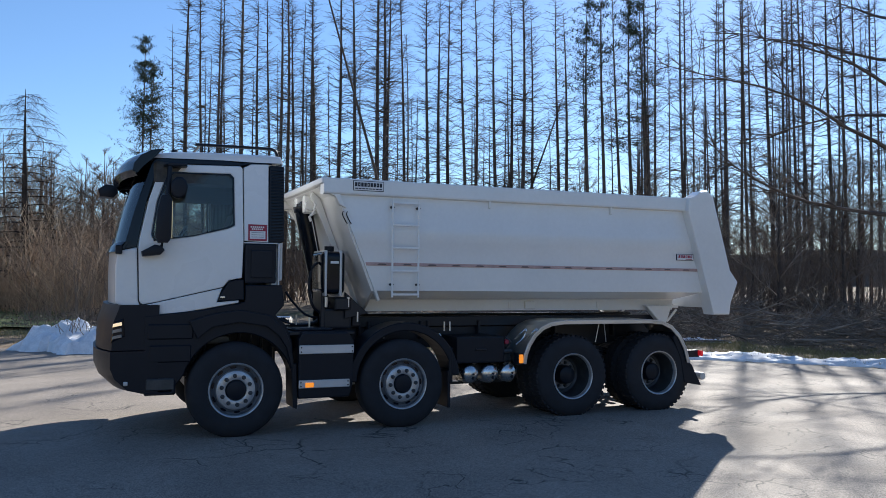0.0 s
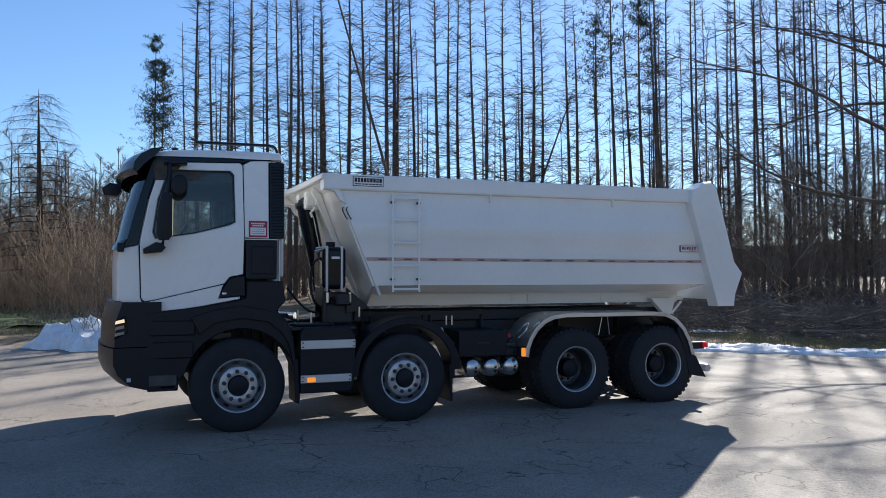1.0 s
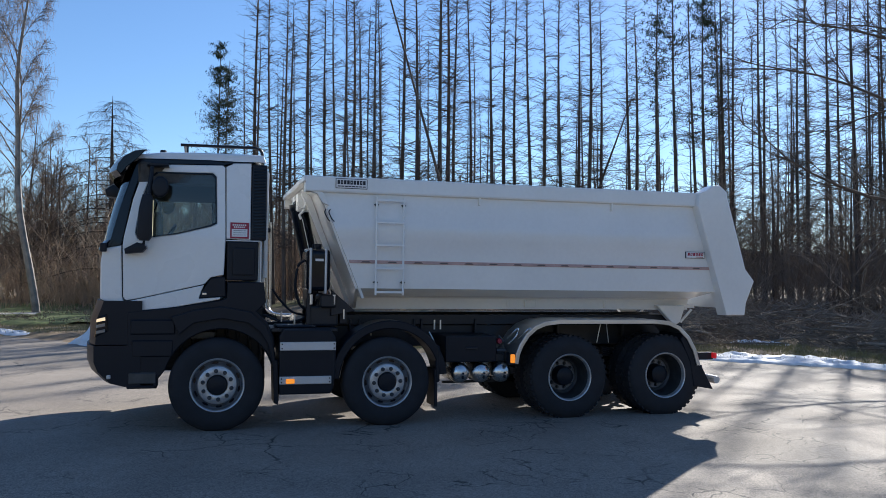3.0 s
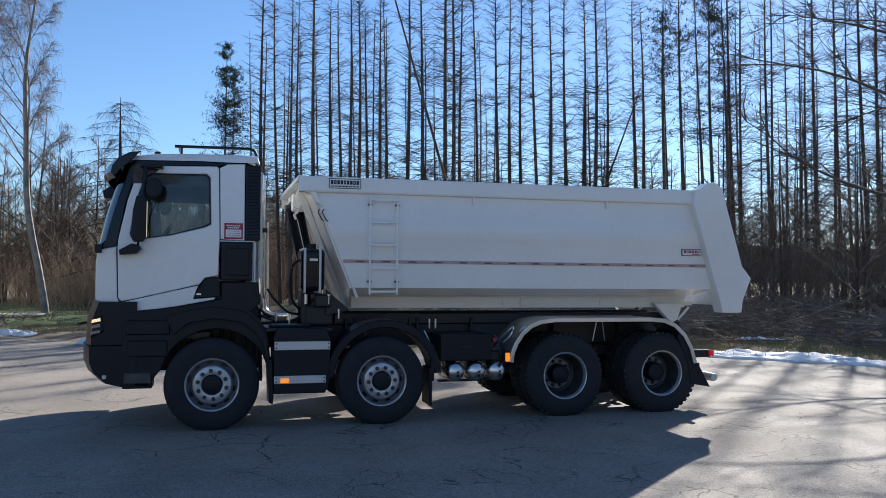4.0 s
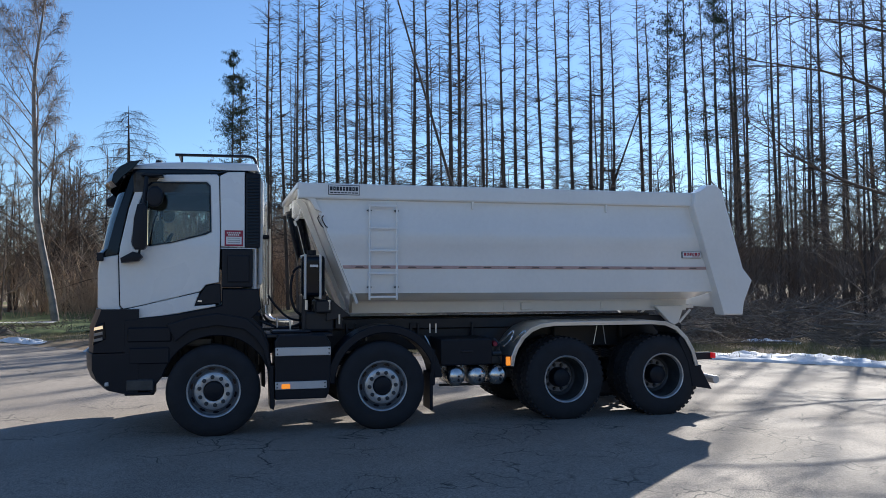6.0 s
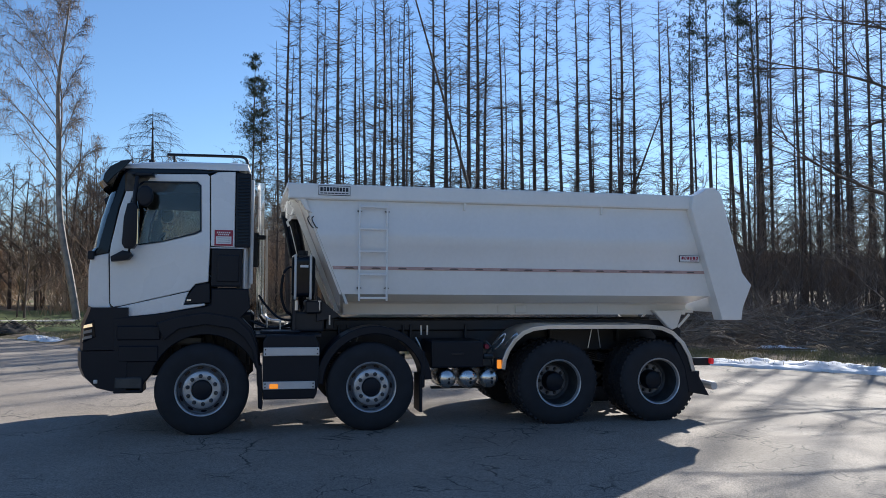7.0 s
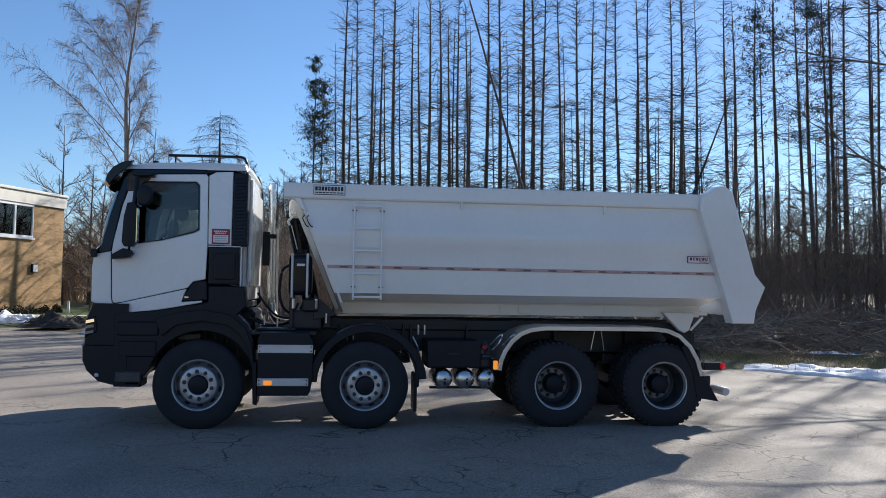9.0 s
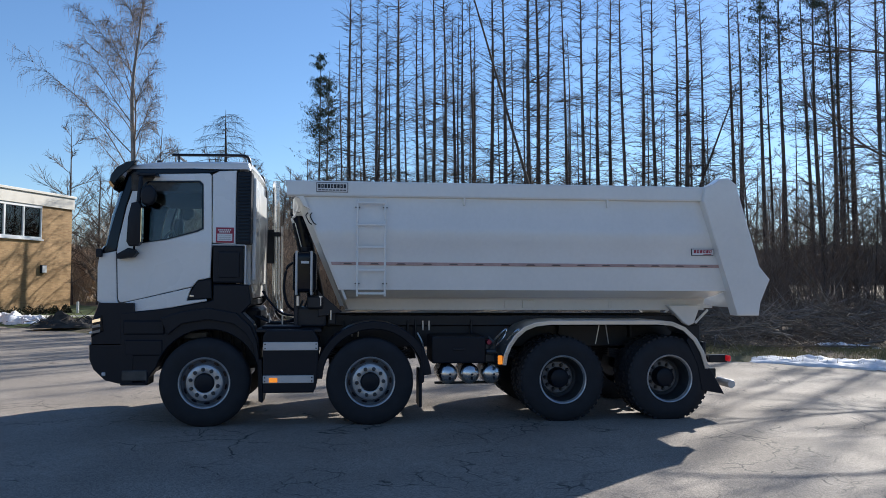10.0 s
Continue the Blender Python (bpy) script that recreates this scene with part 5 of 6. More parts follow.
# birch, larch and the near tree at the yard's edge
def birch(h, r):
    """A slim leaning stem with rising limbs that arch over into fine hanging twigs."""
    trunk, crown = Sticks(), Sticks()
    line = lambda z: Vector((-.2206 * z + .0127 * z * z + .05 * math.sin(z * 1.1), .06 * math.sin(z * .7), z))
    for i in range(14):
        a, b = i / 14, (i + 1) / 14
        trunk.add(line(a * h), line(b * h), r * (1 - a) ** 0.8 + .008, r * (1 - b) ** 0.8 + .008, 8)
    for i in range(21):
        u = .36 + .60 * i / 20 if i < 20 else .44
        az = i * 2.4 + rnd(-.5, .5)
        d = Vector((math.cos(az) * .62 - .22, math.sin(az) * .62, .55 + .55 * u + rnd(-.1, .2))).normalized()
        ln = (5.6 * (1 - u) + 1.3) * rnd(.75, 1.1) * (1.2 if d.x < 0 else .7)
        if i == 20:
            d, ln = Vector((.10, .05, 1)).normalized(), 5.6
        p, rad = line(u * h), .034 * (1 - u) + .010 + (.02 if i == 20 else 0)
        for k in range(8):
            d = (d + Vector((rnd(-.12, .12), rnd(-.12, .12), rnd(-.05, .08) - (.10 if k > 4 and u < .7 else 0)))).normalized()
            q = p + d * ln / 8
            crown.add(p, q, rad * (1 - k / 9), rad * (1 - (k + 1) / 9), 5)
            p = q
            for _ in range(3 if k > 0 else 0):
                e = (d + Vector((rnd(-1, 1), rnd(-1, 1), rnd(-.3, .6))) * .75).normalized()
                m, tw = p, ln * rnd(.16, .36) * (1 - k / 14)
                for j in range(4):
                    e = (e + Vector((rnd(-.2, .2), rnd(-.2, .2), rnd(-.28, .06)))).normalized()
                    n = m + e * tw / 4
                    crown.add(m, n, .0075 * (1 - j / 6), .0075 * (1 - (j + 1) / 6))
                    for _ in range(3):
                        g = n + (e + Vector((rnd(-.8, .8), rnd(-.8, .8), rnd(-.9, .3)))).normalized() * rnd(.15, .45)
                        crown.add(n, g, .0052, .0038)
                        crown.add(g, g + Vector((rnd(-.12, .12), rnd(-.12, .12), rnd(-.5, .05))), .0042, .0025)
                    m = n
    return trunk, crown


birch_mesh = variant(birch(14.6, 0.155), (BIRCHBARK, BIRCHTWIG), ("trunk", "crown"))
plant("birch_tree", -6.42, 26.1, 1.0, 0.0, [birch_mesh], "pale-barked birch with fine hanging bare twigs", "tree", "", 0)


def larch(h, r):
    trunk, crown = Sticks(), Sticks()
    line = trunk_line(h, 0.05)
    for i in range(12):
        a, b = i / 12, (i + 1) / 12
        trunk.add(line(a * h), line(b * h), r * (1 - a) + .01, r * (1 - b) + .01, 8)
    for i in range(64):
        u = .12 + .87 * (i / 64)
        az = i * 2.4 + rnd(-.4, .4)
        ln = (4.9 * (1 - u) ** .6 + .3) * rnd(.6, 1.1)
        out = Vector((math.cos(az), math.sin(az), 0))
        p = line(u * h)
        for s in range(6):
            q = p + (out + Vector((rnd(-.14, .14), rnd(-.14, .14), .10 - .12 * s + (.16 * (s - 3) if s > 3 else 0)))).normalized() * ln / 6
            crown.add(p, q, .068 * (1 - u) * (1 - s / 6) + .006, .068 * (1 - u) * (1 - (s + 1) / 6) + .005)
            for _ in range(5):
                side = Vector((-out.y, out.x, 0)) * R.choice((-1, 1))
                m = p.lerp(q, rnd(0, 1))
                e = m + (side * rnd(.3, 1) + out * rnd(.1, .8) + Vector((0, 0, rnd(-.8, .1)))).normalized() * rnd(.2, .75)
                crown.add(m, e, .006, .003)
                crown.add(m.lerp(e, .6), e + Vector((rnd(-.2, .2), rnd(-.2, .2), rnd(-.35, 0))), .004, .002)
            p = q
    return trunk, crown


larch_mesh = variant(larch(10.6, .26), (LARCH, LARCH), ("trunk", "crown"))
plant("larch_tree", -4.5, 36, 1.05, -.05, [larch_mesh], "bare larch with level spreading branches", "tree", "", 10)


def oak(h, r):
    """A stout dark tree with long level wandering limbs."""
    trunk, crown = Sticks(), Sticks()
    line = trunk_line(h, 0.12)
    for i in range(14):
        a, b = i / 14, (i + 1) / 14
        trunk.add(line(a * h), line(b * h), r * (1 - a) ** 0.7 + .012, r * (1 - b) ** 0.7 + .012, 10)
    for i in range(22):
        u = .24 + .72 * i / 22
        az = i * 2.4 + rnd(-.4, .4)
        d = Vector((math.cos(az), math.sin(az), .12 + .7 * u + rnd(-.1, .15))).normalized()
        ln = (6.6 - 4.2 * u) * rnd(.8, 1.15)
        p, rad = line(u * h), .058 * (1.1 - u) + .010
        for k in range(8):
            d = (d + Vector((rnd(-.22, .22), rnd(-.22, .22), rnd(-.16, .14)))).normalized()
            q = p + d * ln / 8
            crown.add(p, q, rad * (1 - k / 9.5), rad * (1 - (k + 1) / 9.5), 5)
            p = q
            for _ in range(2 if k > 0 else 0):
                e = (d + Vector((rnd(-1, 1), rnd(-1, 1), rnd(-.5, .8))) * .85).normalized()
                m, tw = p, ln * rnd(.18, .42) * (1 - k / 14)
                for j in range(4):
                    e = (e + Vector((rnd(-.3, .3), rnd(-.3, .3), rnd(-.2, .25)))).normalized()
                    n = m + e * tw / 4
                    crown.add(m, n, max(.006, rad * .32) * (1 - j / 6), max(.006, rad * .32) * (1 - (j + 1) / 6))
                    for _ in range(2):
                        g = n + (e + Vector((rnd(-.9, .9), rnd(-.9, .9), rnd(-.6, .7)))).normalized() * rnd(.2, .6)
                        crown.add(n, g, .006, .0035)
                        crown.add(n.lerp(g, .6), g + Vector((rnd(-.25, .25), rnd(-.25, .25), rnd(-.2, .25))), .0045, .0025)
                    m = n
    return trunk, crown


oak_mesh = variant(oak(14.0, .25), (BARK, TWIG), ("trunk", "crown"))
plant("oak_tree", 16.05, 4.12, 1.0, -.02, [oak_mesh], "dark bare broadleaf tree at the yard's edge", "tree", "", 100)
for x, y, s in ((-1.2, 30, .6), (-8.9, 28, .55), (-2.2, 34, .6), (-9.7, 30, .5), (13, 21, .7), (17, 19, .75), (22, 18, .8), (25, 14.5, .8), (9, 24, .7), (28, 20, .9), (21, 14, .6), (5, 24.5, .6)):
    plant("young_tree", x, y, s, 0, WILD, "young bare broadleaf tree in the undergrowth", "tree", "young trees")

for i in range(75):
    a = -14 + i * 0.72 + rnd(-.4, .4)
    y = rnd(36, 54) - .3 * max(a, 0)
    if (-10 < a < 9 and i % 2) or (10 < a < 24 and i % 3):
        continue
    plant("young_tree", a, y, rnd(.5, .8) if -10 < a < 9 else rnd(.8, 1.2), 0, WILD, "bare broadleaf tree in the far thicket", "tree", "young trees")
for i in range(26):
    plant("young_tree", -4.5 + i * .38 + rnd(-.4, .4), rnd(40, 50), rnd(.9, 1.2), 0, WILD, "bare young tree among brushwood", "tree", "young trees")
for i in range(22):
    p = EDGE_A + EDGE_DIR * rnd(14, 34) + EDGE_N * rnd(6, 18)
    plant("young_tree", p.x, p.y, rnd(.5, .95), 0, WILD, "bare young tree among brushwood", "tree", "young trees")

made = 0
while made < 38:
    x, y = rnd(-16, 4), rnd(38, 54)
    if y > 45.5 + 1.05 * x:
        plant("young_tree", x, y, rnd(.95, 1.35), 0, WILD, "bare broadleaf tree in the far thicket", "tree", "young trees")
        made += 1

# ---- undergrowth ----
def thicket(w, h, stems):
    s = Sticks()
    for _ in range(stems):
        p = Vector((rnd(-w, w), rnd(-w, w), -.1))
        d = Vector((rnd(-.4, .4), rnd(-.4, .4), 1)).normalized()
        ln = h * rnd(.35, 1.0)
        rad = rnd(.006, .014)
        for k in range(4):
            d = (d + Vector((rnd(-.3, .3), rnd(-.3, .3), rnd(-.15, .15)))).normalized()
            q = p + d * ln / 4
            s.add(p, q, rad * (1 - k / 5), rad * (1 - (k + 1) / 5))
            for _ in range(2):
                e = q + (d + Vector((rnd(-1, 1), rnd(-1, 1), rnd(-.4, .6)))).normalized() * rnd(.3, .9)
                s.add(q, e, .006, .003)
                f = q.lerp(e, .6)
                s.add(f, f + Vector((rnd(-.3, .3), rnd(-.3, .3), rnd(-.1, .35))), .0035, .0018)
            p = q
    return s


def scrub(w, h, leaves):
    """Low dry stalks and curled dead leaves."""
    s = Sticks()
    for _ in range(leaves):
        p = Vector((rnd(-w, w), rnd(-w, w), rnd(0, h) ** 1.3))
        s.leaf(p, Vector((rnd(-.05, .05), rnd(-.05, .05), rnd(-.04, .04))), Vector((rnd(-.03, .03), rnd(-.03, .03), rnd(-.03, .03))))
        if R.random() < .35:
            s.add(Vector((p.x, p.y, 0)), p + Vector((rnd(-.1, .1), rnd(-.1, .1), .1)), .004, .002)
    return s


THICKETS = [thicket(1.3, rnd(2.4, 3.8), 32).mesh("thicket", BRUSH) for _ in range(5)]
# copies in the lighter stems, whose colour carries the sun, for left and far
SUNLIT_THICKETS = [thicket(1.3, rnd(2.4, 3.8), 32).mesh("thicket", SUNLIT_BRUSH) for _ in range(3)]
LITTERS = [scrub(1.4, .5, 420).mesh("dead_leaves", BRUSH) for _ in range(3)]


def spread(count, meshes, where, name, label, lo=.8, hi=1.25):
    made = 0
    while made < count:
        x, y = where()
        if beyond(x, y) < .9 or (-17 < x < -10 and y > 14):
            continue
        o = new(name, R.choice(meshes))
        k = rnd(lo, hi)
        o.matrix_basis = Matrix.Translation((x, y, land(x, y))) @ pose(0, 0, 0, 0, 0, rnd(0, 360)) @ Matrix.Diagonal((k, k, k * rnd(.8, 1.2), 1))
        tagged(o, label, "undergrowth", kind="stuff")
        made += 1


def right_belt():
    a, d = rnd(6, 30), rnd(5.5, 16)
    p = verge(a, d)
    return p.x, p.y


def back_belt():
    x = rnd(-3, 34)
    return x, rnd(24, 40) - .25 * x


def left_belt():
    return rnd(-9, 3), rnd(26, 40)


spread(30, SUNLIT_THICKETS, lambda: (rnd(-9.5, 2), rnd(46, 56)), "thicket", "tangle of bare brown brushwood", 1.5, 2.1)
spread(26, SUNLIT_THICKETS, lambda: (rnd(-18.5, -9.5), rnd(45, 54)), "thicket", "tangle of bare brown brushwood", 1.6, 2.3)
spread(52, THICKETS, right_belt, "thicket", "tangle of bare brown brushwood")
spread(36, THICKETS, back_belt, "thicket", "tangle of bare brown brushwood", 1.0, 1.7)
spread(34, SUNLIT_THICKETS, left_belt, "thicket", "tangle of bare brown brushwood", .7, 1.1)
spread(38, SUNLIT_THICKETS, lambda: (rnd(-5, 5), rnd(30, 44)), "thicket", "tangle of bare brown brushwood", 1.3, 1.8)
spread(60, LITTERS, right_belt, "dead_leaves", "dry stalks and dead leaves", .8, 1.3)
spread(26, LITTERS, lambda: (rnd(-9, 2), rnd(16, 27)), "dead_leaves", "dry stalks and dead leaves", .5, 1.0)
spread(24, LITTERS, lambda: tuple(verge(rnd(4, 26), rnd(1.2, 4))), "dead_leaves", "dry stalks and dead leaves", .5, .8)


def fallen(length, r, forks):
    s = Sticks()
    p, d = Vector((0, 0, 0)), Vector((1, 0, 0))
    for i in range(6):
        d = (d + Vector((0, rnd(-.12, .12), rnd(-.05, .05)))).normalized()
        q = p + d * length / 6
        s.add(p, q, r * (1 - i / 8), r * (1 - (i + 1) / 8), 6)
        for _ in range(forks):
            e = q + (d + Vector((rnd(-.6, .6), rnd(-1, 1), rnd(-.2, .8)))).normalized() * rnd(.3, 1.2)
            s.add(q, e, r * .35, .004)
            f = q.lerp(e, .5)
            s.add(f, f + Vector((rnd(-.4, .4), rnd(-.4, .4), rnd(0, .4))), r * .2, .003)
        p = q
    return s


LOGS = [fallen(rnd(1.4, 3.2), rnd(.015, .04), R.randint(2, 4)).mesh("fallen_branch", DRYLOG) for _ in range(7)]
for i in range(230):
    p = verge(rnd(5, 29), 2.6 + abs(R.gauss(0, 2.6)))
    o = new("fallen_branch", R.choice(LOGS))
    h = land(p.x, p.y) + rnd(.03, .75) * max(0, 1 - abs(beyond(p.x, p.y) - 5) / 6)
    o.matrix_basis = pose(p.x, p.y, h, rnd(0, 360), rnd(-14, 14), -30 + rnd(-38, 38) + R.choice((0, 180)))
    tagged(o, "weathered fallen branch in a brush heap", "branch", "fallen branches")
for x, y, rz, ry, k in ((15.2, 9.3, 150, -33, 1.0), (20.5, 8.2, 170, -8, 1.3), (12.8, 10.2, 160, -20, .8)):
    o = new("fallen_branch", LOGS[2])
    o.matrix_basis = pose(x, y, land(x, y) + .1, 0, ry, rz) @ Matrix.Diagonal((k, k, k, 1))
    tagged(o, "pale broken branch propped on the brush heap", "branch", "fallen branches")


def tuft():
    s = Sticks()
    for _ in range(170):
        p = Vector((R.gauss(0, .33), R.gauss(0, .33), 0))
        d = Vector((rnd(-.5, .5), rnd(-.5, .5), 1)).normalized() * rnd(.03, .11)
        k = len(s.v)
        w = Vector((rnd(-1, 1), rnd(-1, 1), 0)).normalized() * .006
        s.v += [p - w, p + w, p + d]
        s.f.append((k, k + 1, k + 2))
    return s


TUFTS = [tuft().mesh("grass", GRASS) for _ in range(4)]
for i in range(330):
    if i < 250:
        p = verge(rnd(5.5, 22), rnd(.6, 2.4))
    else:
        p = verge(rnd(-13, 0), rnd(.6, 3.2))
    o = new("grass", R.choice(TUFTS))
    o.matrix_basis = pose(p.x, p.y, land(p.x, p.y) - .01, 0, 0, rnd(0, 360))
    tagged(o, "short tufts of green and straw grass", "grass", kind="stuff")

# ---- snow ----
def snow_bank(name, label, along, across, height, a0, off, seed, turn=0.0):
    bm = bmesh.new()
    nx, ny = max(24, int(along * 9)), 16
    grid = []
    for j in range(ny + 1):
        row = []
        for i in range(nx + 1):
            u, v = 2 * i / nx - 1, 2 * j / ny - 1
            edge = 1 + .38 * noise.noise((u * along * .8, seed, 0)) + .28 * noise.noise((u * along * 2.6, seed, 5 + (v > 0) * 3))
            p = verge(a0 + u * along / 2, off + v * across / 2 * edge * (1 - .35 * u * u))
            dome = max(0, 1 - u ** 4) * max(0, 1 - v * v) ** .7
            h = height * dome * (.72 + .4 * noise.noise((u * along * .9, v * 1.4, seed)) + .46 * noise.noise((u * along * 2.6, v * 3, seed)) + .24 * noise.noise((u * along * 6, v * 6, seed)))
            base = max(land(p.x, p.y), 0) if beyond(p.x, p.y) > 0 else 0.0
            row.append(bm.verts.new((p.x, p.y, base - .05 + max(.0, h) + .05 * min(1, dome * 4))))
        grid.append(row)
    for a, b in zip(grid, grid[1:]):
        for i in range(nx):
            bm.faces.new((a[i], a[i + 1], b[i + 1], b[i]))
    return tagged(part(name, bm, SNOW, None, "", True), label, "snow", kind="structure")


snow_bank("snow_bank", "ridge of old white snow along the yard's edge", 4.6, .85, .15, 14.4, .15, 3)
snow_bank("snow_bank", "ridge of old white snow along the yard's edge", 3.8, .75, .17, 17.9, .2, 4)
snow_bank("snow_bank", "ridge of old white snow along the yard's edge", 3.0, .55, .11, 20.8, .1, 24)
snow_bank("snow_bank", "small patch of snow on the grass", 1.5, .55, .10, 14.3, 2.7, 9)
snow_bank("snow_heap", "ploughed heap of snow with twigs in it", 3.4, 2.3, .72, -1.3, .35, 12)
snow_bank("snow_bank", "thin strip of snow beside the asphalt", 2.6, .55, .12, -6.7, .25, 15)
snow_bank("snow_bank", "low bank of snow beside the asphalt", 4.6, 1.3, .40, -13.9, .55, 18)
snow_bank("snow_bank", "low bank of snow beside the asphalt", 5.0, 1.0, .25, -18.8, .6, 19)
s = Sticks()
for i in range(40):
    p = verge(rnd(-2.6, -.4), rnd(-.2, .9))
    b = Vector((p.x, p.y, .4))
    e = b + Vector((rnd(-.3, .3), rnd(-.2, .2), rnd(.3, .75)))
    s.add(b, e, .010, .004)
    s.add(b.lerp(e, .6), e + Vector((rnd(-.2, .2), 0, rnd(-.1, .2))), .006, .003)
tagged(new("twigs_in_snow", s.mesh("twigs_in_snow", BRUSH)), "bare twigs sticking out of the snow heap", "twigs", kind="stuff")
# dark heap of soil and roots beside the strip of snow
bm = sheet([-.9 + .09 * i for i in range(21)], [-.6 + .09 * i for i in range(14)], lambda x, y: max(-.05, .42 * (1 - (x / .95) ** 2) * (1 - (y / .62) ** 2) * (.7 + 1.1 * noise.noise((x * 3.5, y * 3.5, 1)) + .5 * noise.noise((x * 9, y * 9, 2)))))
heap = part("soil_heap", bm, material("dark_soil", (.045, .038, .03), .95, vary=.5, scale=6, fine=40, bump=.9), None, "", True)
heap.location = (-7.6, 19.4, .08)
heap.scale = (1.4, 1.1, 1.15)
tagged(heap, "dark heap of soil and roots at the yard's edge", "soil heap", kind="structure")

s = Sticks()
for i in range(90):
    b = Vector((-7.6 + R.gauss(0, .7), 19.4 + R.gauss(0, .35), rnd(.05, .35)))
    e = b + Vector((rnd(-.5, .5), rnd(-.3, .3), rnd(-.05, .35)))
    s.add(b, e, .02, .006)
tagged(new("root_tangle", s.mesh("root_tangle", BRUSH)), "loose roots and twigs on the soil heap", "twigs", kind="stuff")

# ---- lawn and path on the building's side ----
bm = sheet([-30 + i for i in range(32)], [18.6 + .8 * i for i in range(26)], lambda x, y: land(x, y) + .10 + .05 * noise.noise((x * .6, y * .6, 3)) if (x < -1 and y > 20.0 - .45 * (x + 8)) else land(x, y) - .2)
tagged(part("lawn", bm, LAWN, None, "", True), "patchy spring lawn beside the building", "lawn", kind="structure")
bm = sheet([-14 + .5 * i for i in range(17)], [23.2, 23.7, 24.2], lambda x, y: land(x, y) + .20)
tagged(part("garden_path", bm, PATHSTONE), "pale paved path across the lawn", "path", kind="structure")

# ---- building ----
# s runs along the wall from its far corner towards the yard, d into the building
WALL_O, WALL_S = Vector((-11.3, 31.2, 0)), Vector((-.3011, -.9536, 0))
WALL_IN = Vector((-.9536, .3011, 0))
B = Matrix((( WALL_S.x, WALL_IN.x, 0, WALL_O.x), (WALL_S.y, WALL_IN.y, 0, WALL_O.y), (0, 0, 1, 0), (0, 0, 0, 1)))
house = thing("flat_roof_building", "flat-roofed tan brick building with a pale fascia", "building")
house.matrix_basis = B
WIN0, WIN1, WZ0, WZ1 = 2.22, 8.25, 3.55, 5.05


def wall_box(s0, s1, d0, d1, z0, z1, w=.0):
    return box(s0, s1, d0, d1, z0, z1, w)


for s0, s1, d0, d1, z0, z1 in ((0, 16, .06, .36, -.2, WZ0), (0, WIN0, .06, .36, WZ0, 5.08), (WIN1, 16, .06, .36, WZ0, 5.08), (0, .3, .36, 10, -.2, 5.08), (15.7, 16, .36, 10, -.2, 5.08), (.3, 15.7, 9.7, 10, -.2, 5.08)):
    part("wall", wall_box(s0, s1, d0, d1, z0, z1), MORTAR, house, "tan brick wall")
fascia = part("fascia", merged(wall_box(-.08, 16.08, -.02, 10.05, 5.085, 5.62, .01), wall_box(-.14, 16.14, -.08, 10.1, 5.62, 5.74, .015)), FASCIA, house, "pale weathered roof fascia")
frame_parts = [wall_box(WIN0, WIN1, .02, .16, WZ0, WZ0 + .10, .008), wall_box(WIN0, WIN1, .02, .16, WZ1 - .09, WZ1 + .03, .008)]
n_panes = 5
pw = (WIN1 - WIN0) / n_panes
for i in range(n_panes + 1):
    x = WIN0 + i * pw
    frame_parts.append(wall_box(max(WIN0, x - .05), min(WIN1, x + .05), .025, .15, WZ0, WZ1, .006))
win = part("window_frame", merged(*frame_parts), FRAMEWHITE, house, "white window frame in a row of panes")
part("window_sill", wall_box(WIN0 - .06, WIN1 + .06, -.04, .08, WZ0 - .07, WZ0 - .005, .008), FRAMEWHITE, house)
for i in range(n_panes):
    part("window_pane", wall_box(WIN0 + i * pw + .05, WIN0 + (i + 1) * pw - .05, .09, .10, WZ0 + .1, WZ1 - .09), GLASS, win).visible_shadow = False
part("room", merged(wall_box(.4, 15.6, 4.5, 4.6, 2.6, 5.0), wall_box(.4, 15.6, .4, 4.5, 2.5, 2.6)), DARKROOM, house)
lamp = part("wall_lamp", wall_box(1.92, 2.28, -.06, .06, 2.0, 2.38, .02), BLACK, house)
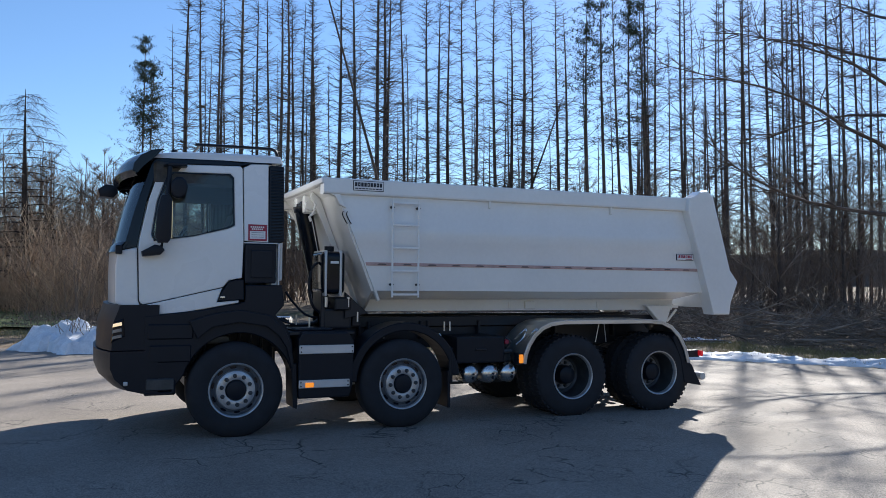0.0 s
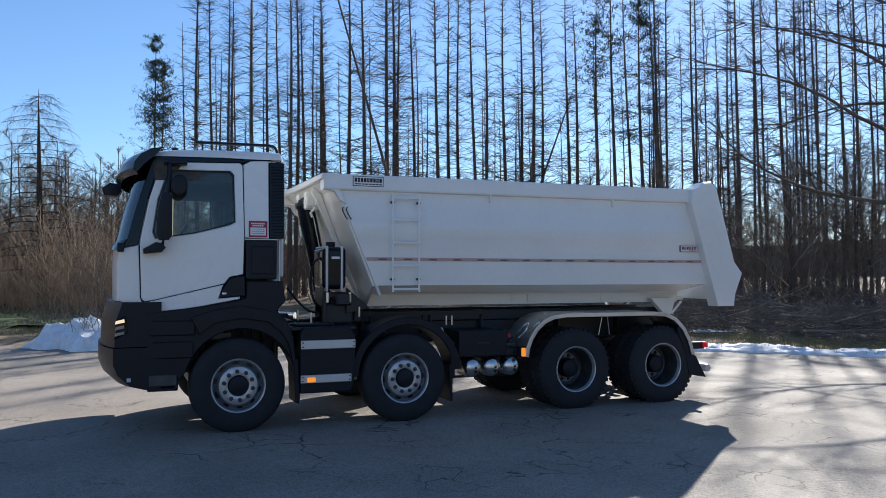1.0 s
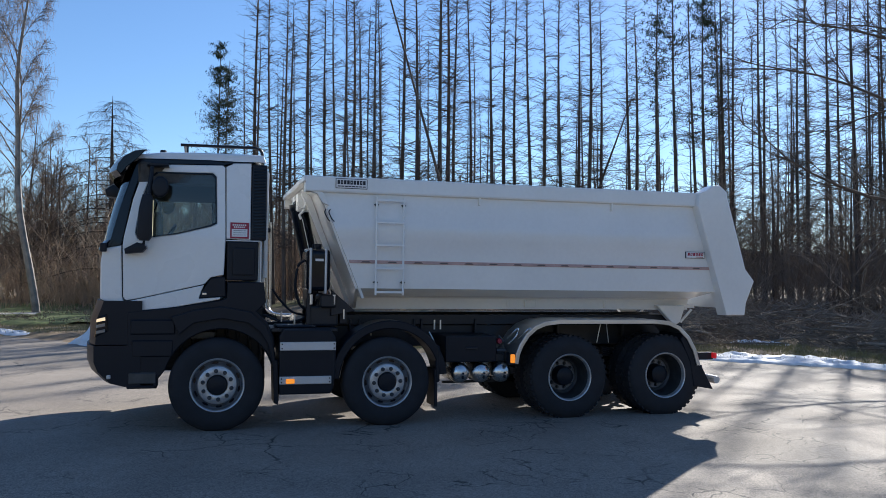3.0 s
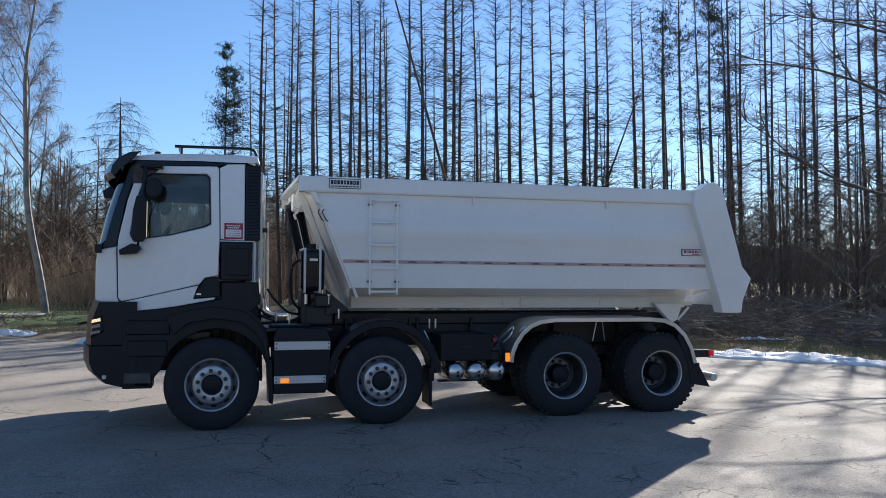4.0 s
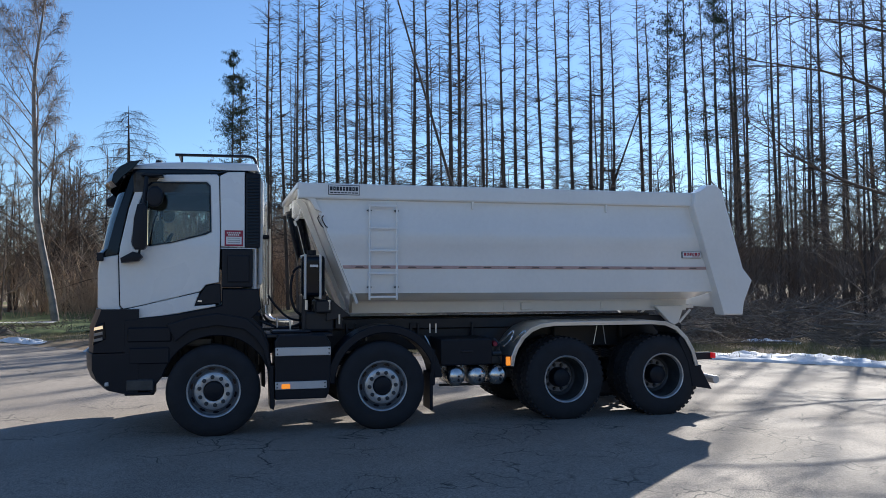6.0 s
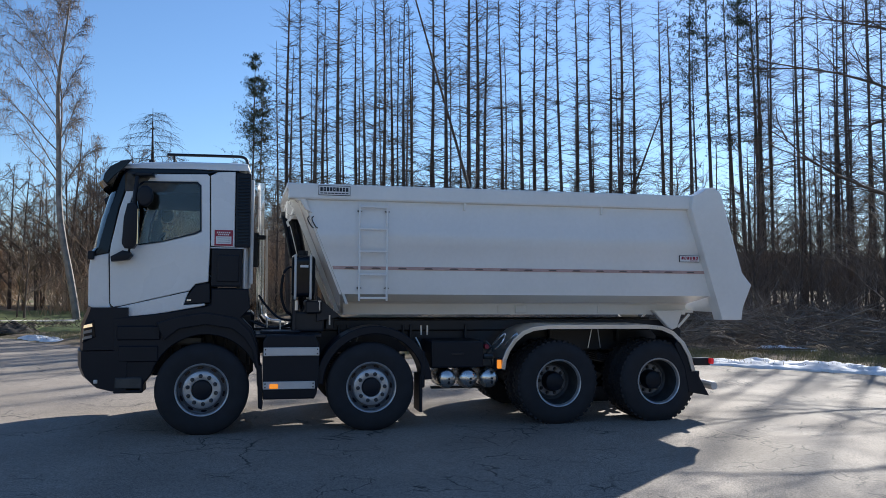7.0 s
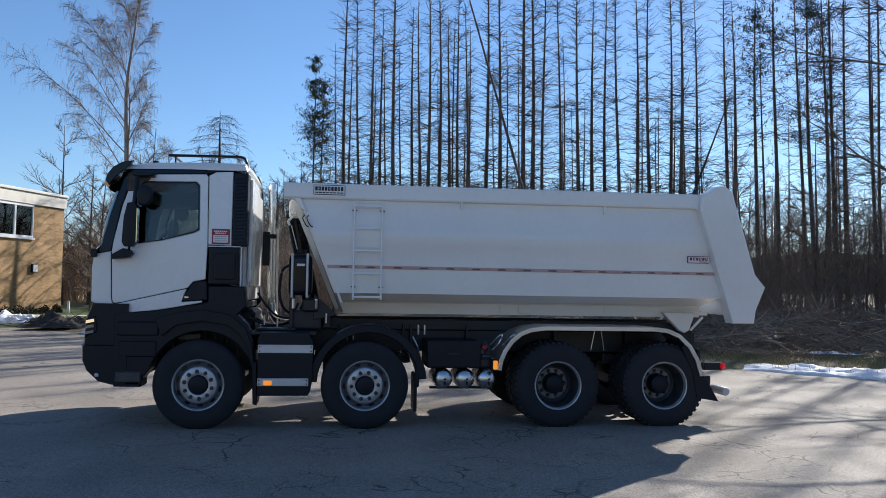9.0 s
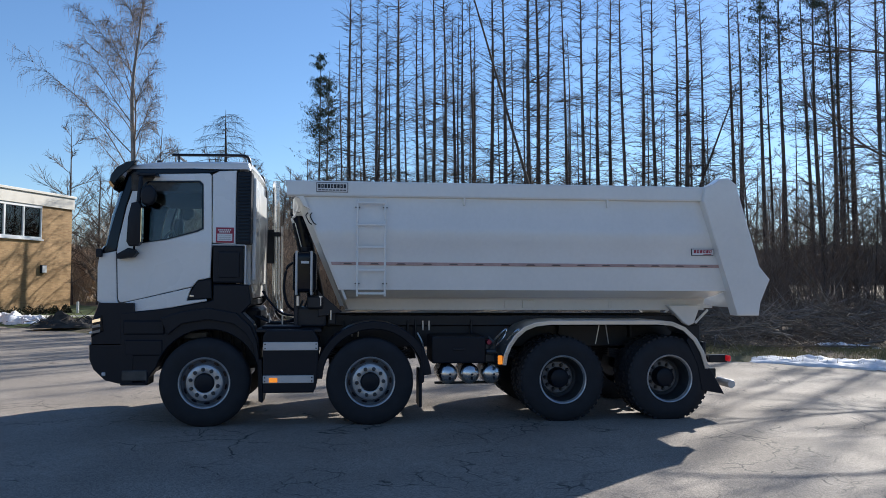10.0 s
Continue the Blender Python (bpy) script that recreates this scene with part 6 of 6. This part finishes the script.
part("lamp_cover", wall_box(1.95, 2.25, -.075, -.055, 2.03, 2.35, .01), FRAMEWHITE, lamp)
post = part("marker_post", box(-.05, .05, -.05, .05, 0, .62, .01), FRAMEWHITE)
post.location = (-10.3, 28.9, .1)
tagged(post, "short white marker post on the lawn", "post")
HEDGE = material("low_hedge", (.06, .06, .03), .9, vary=.5, scale=5, bump=.5)
for i in range(7):
    s = Sticks()
    for _ in range(500):
        a, c = rnd(0, 6.28), rnd(0, 1) ** .5
        p = Vector((c * .45 * math.cos(a), c * .3 * math.sin(a), rnd(0, .42) * (1.1 - c * c)))
        s.leaf(p, Vector((rnd(-.05, .05), rnd(-.05, .05), rnd(-.05, .05))), Vector((rnd(-.04, .04), rnd(-.04, .04), rnd(-.04, .04))))
    o = new("low_shrub", s.mesh("low_shrub", HEDGE))
    q = B @ Vector((1.4 + i * .85, -.7, .12))
    o.matrix_basis = pose(q.x, q.y, q.z, 0, 0, rnd(0, 360))
    tagged(o, "low clipped shrub at the wall's foot", "shrub", "low shrubs")

# ---- distance ----
def ridge(r, h0, h1, seed, a0=-75, a1=95):
    bm = bmesh.new()
    n = 240
    low, high = [], []
    for i in range(n + 1):
        a = radians(a0 + (a1 - a0) * i / n)
        c = Vector((r * math.sin(a), r * math.cos(a)))
        k = noise.noise((i * .05, seed, 0)) * .5 + .5
        h = h0 + (h1 - h0) * k + .8 * noise.noise((i * 1.3, seed, 3)) + .5 * noise.noise((i * 4.1, seed, 8))
        low.append(bm.verts.new((c.x, c.y, -4)))
        high.append(bm.verts.new((c.x * 1.02, c.y * 1.02, h)))
    for i in range(n):
        bm.faces.new((low[i], low[i + 1], high[i + 1], high[i]))
    return bm


tagged(part("backdrop", ridge(105, 3.2, 6.5, 2), FARWOOD), "far brown wooded ridge", "woods", kind="structure")
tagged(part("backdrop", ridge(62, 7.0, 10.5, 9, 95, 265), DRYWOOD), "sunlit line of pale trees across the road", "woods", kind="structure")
tagged(part("backdrop", ridge(230, 6, 17, 6), FARWOOD), "far brown wooded hill", "woods", kind="structure")
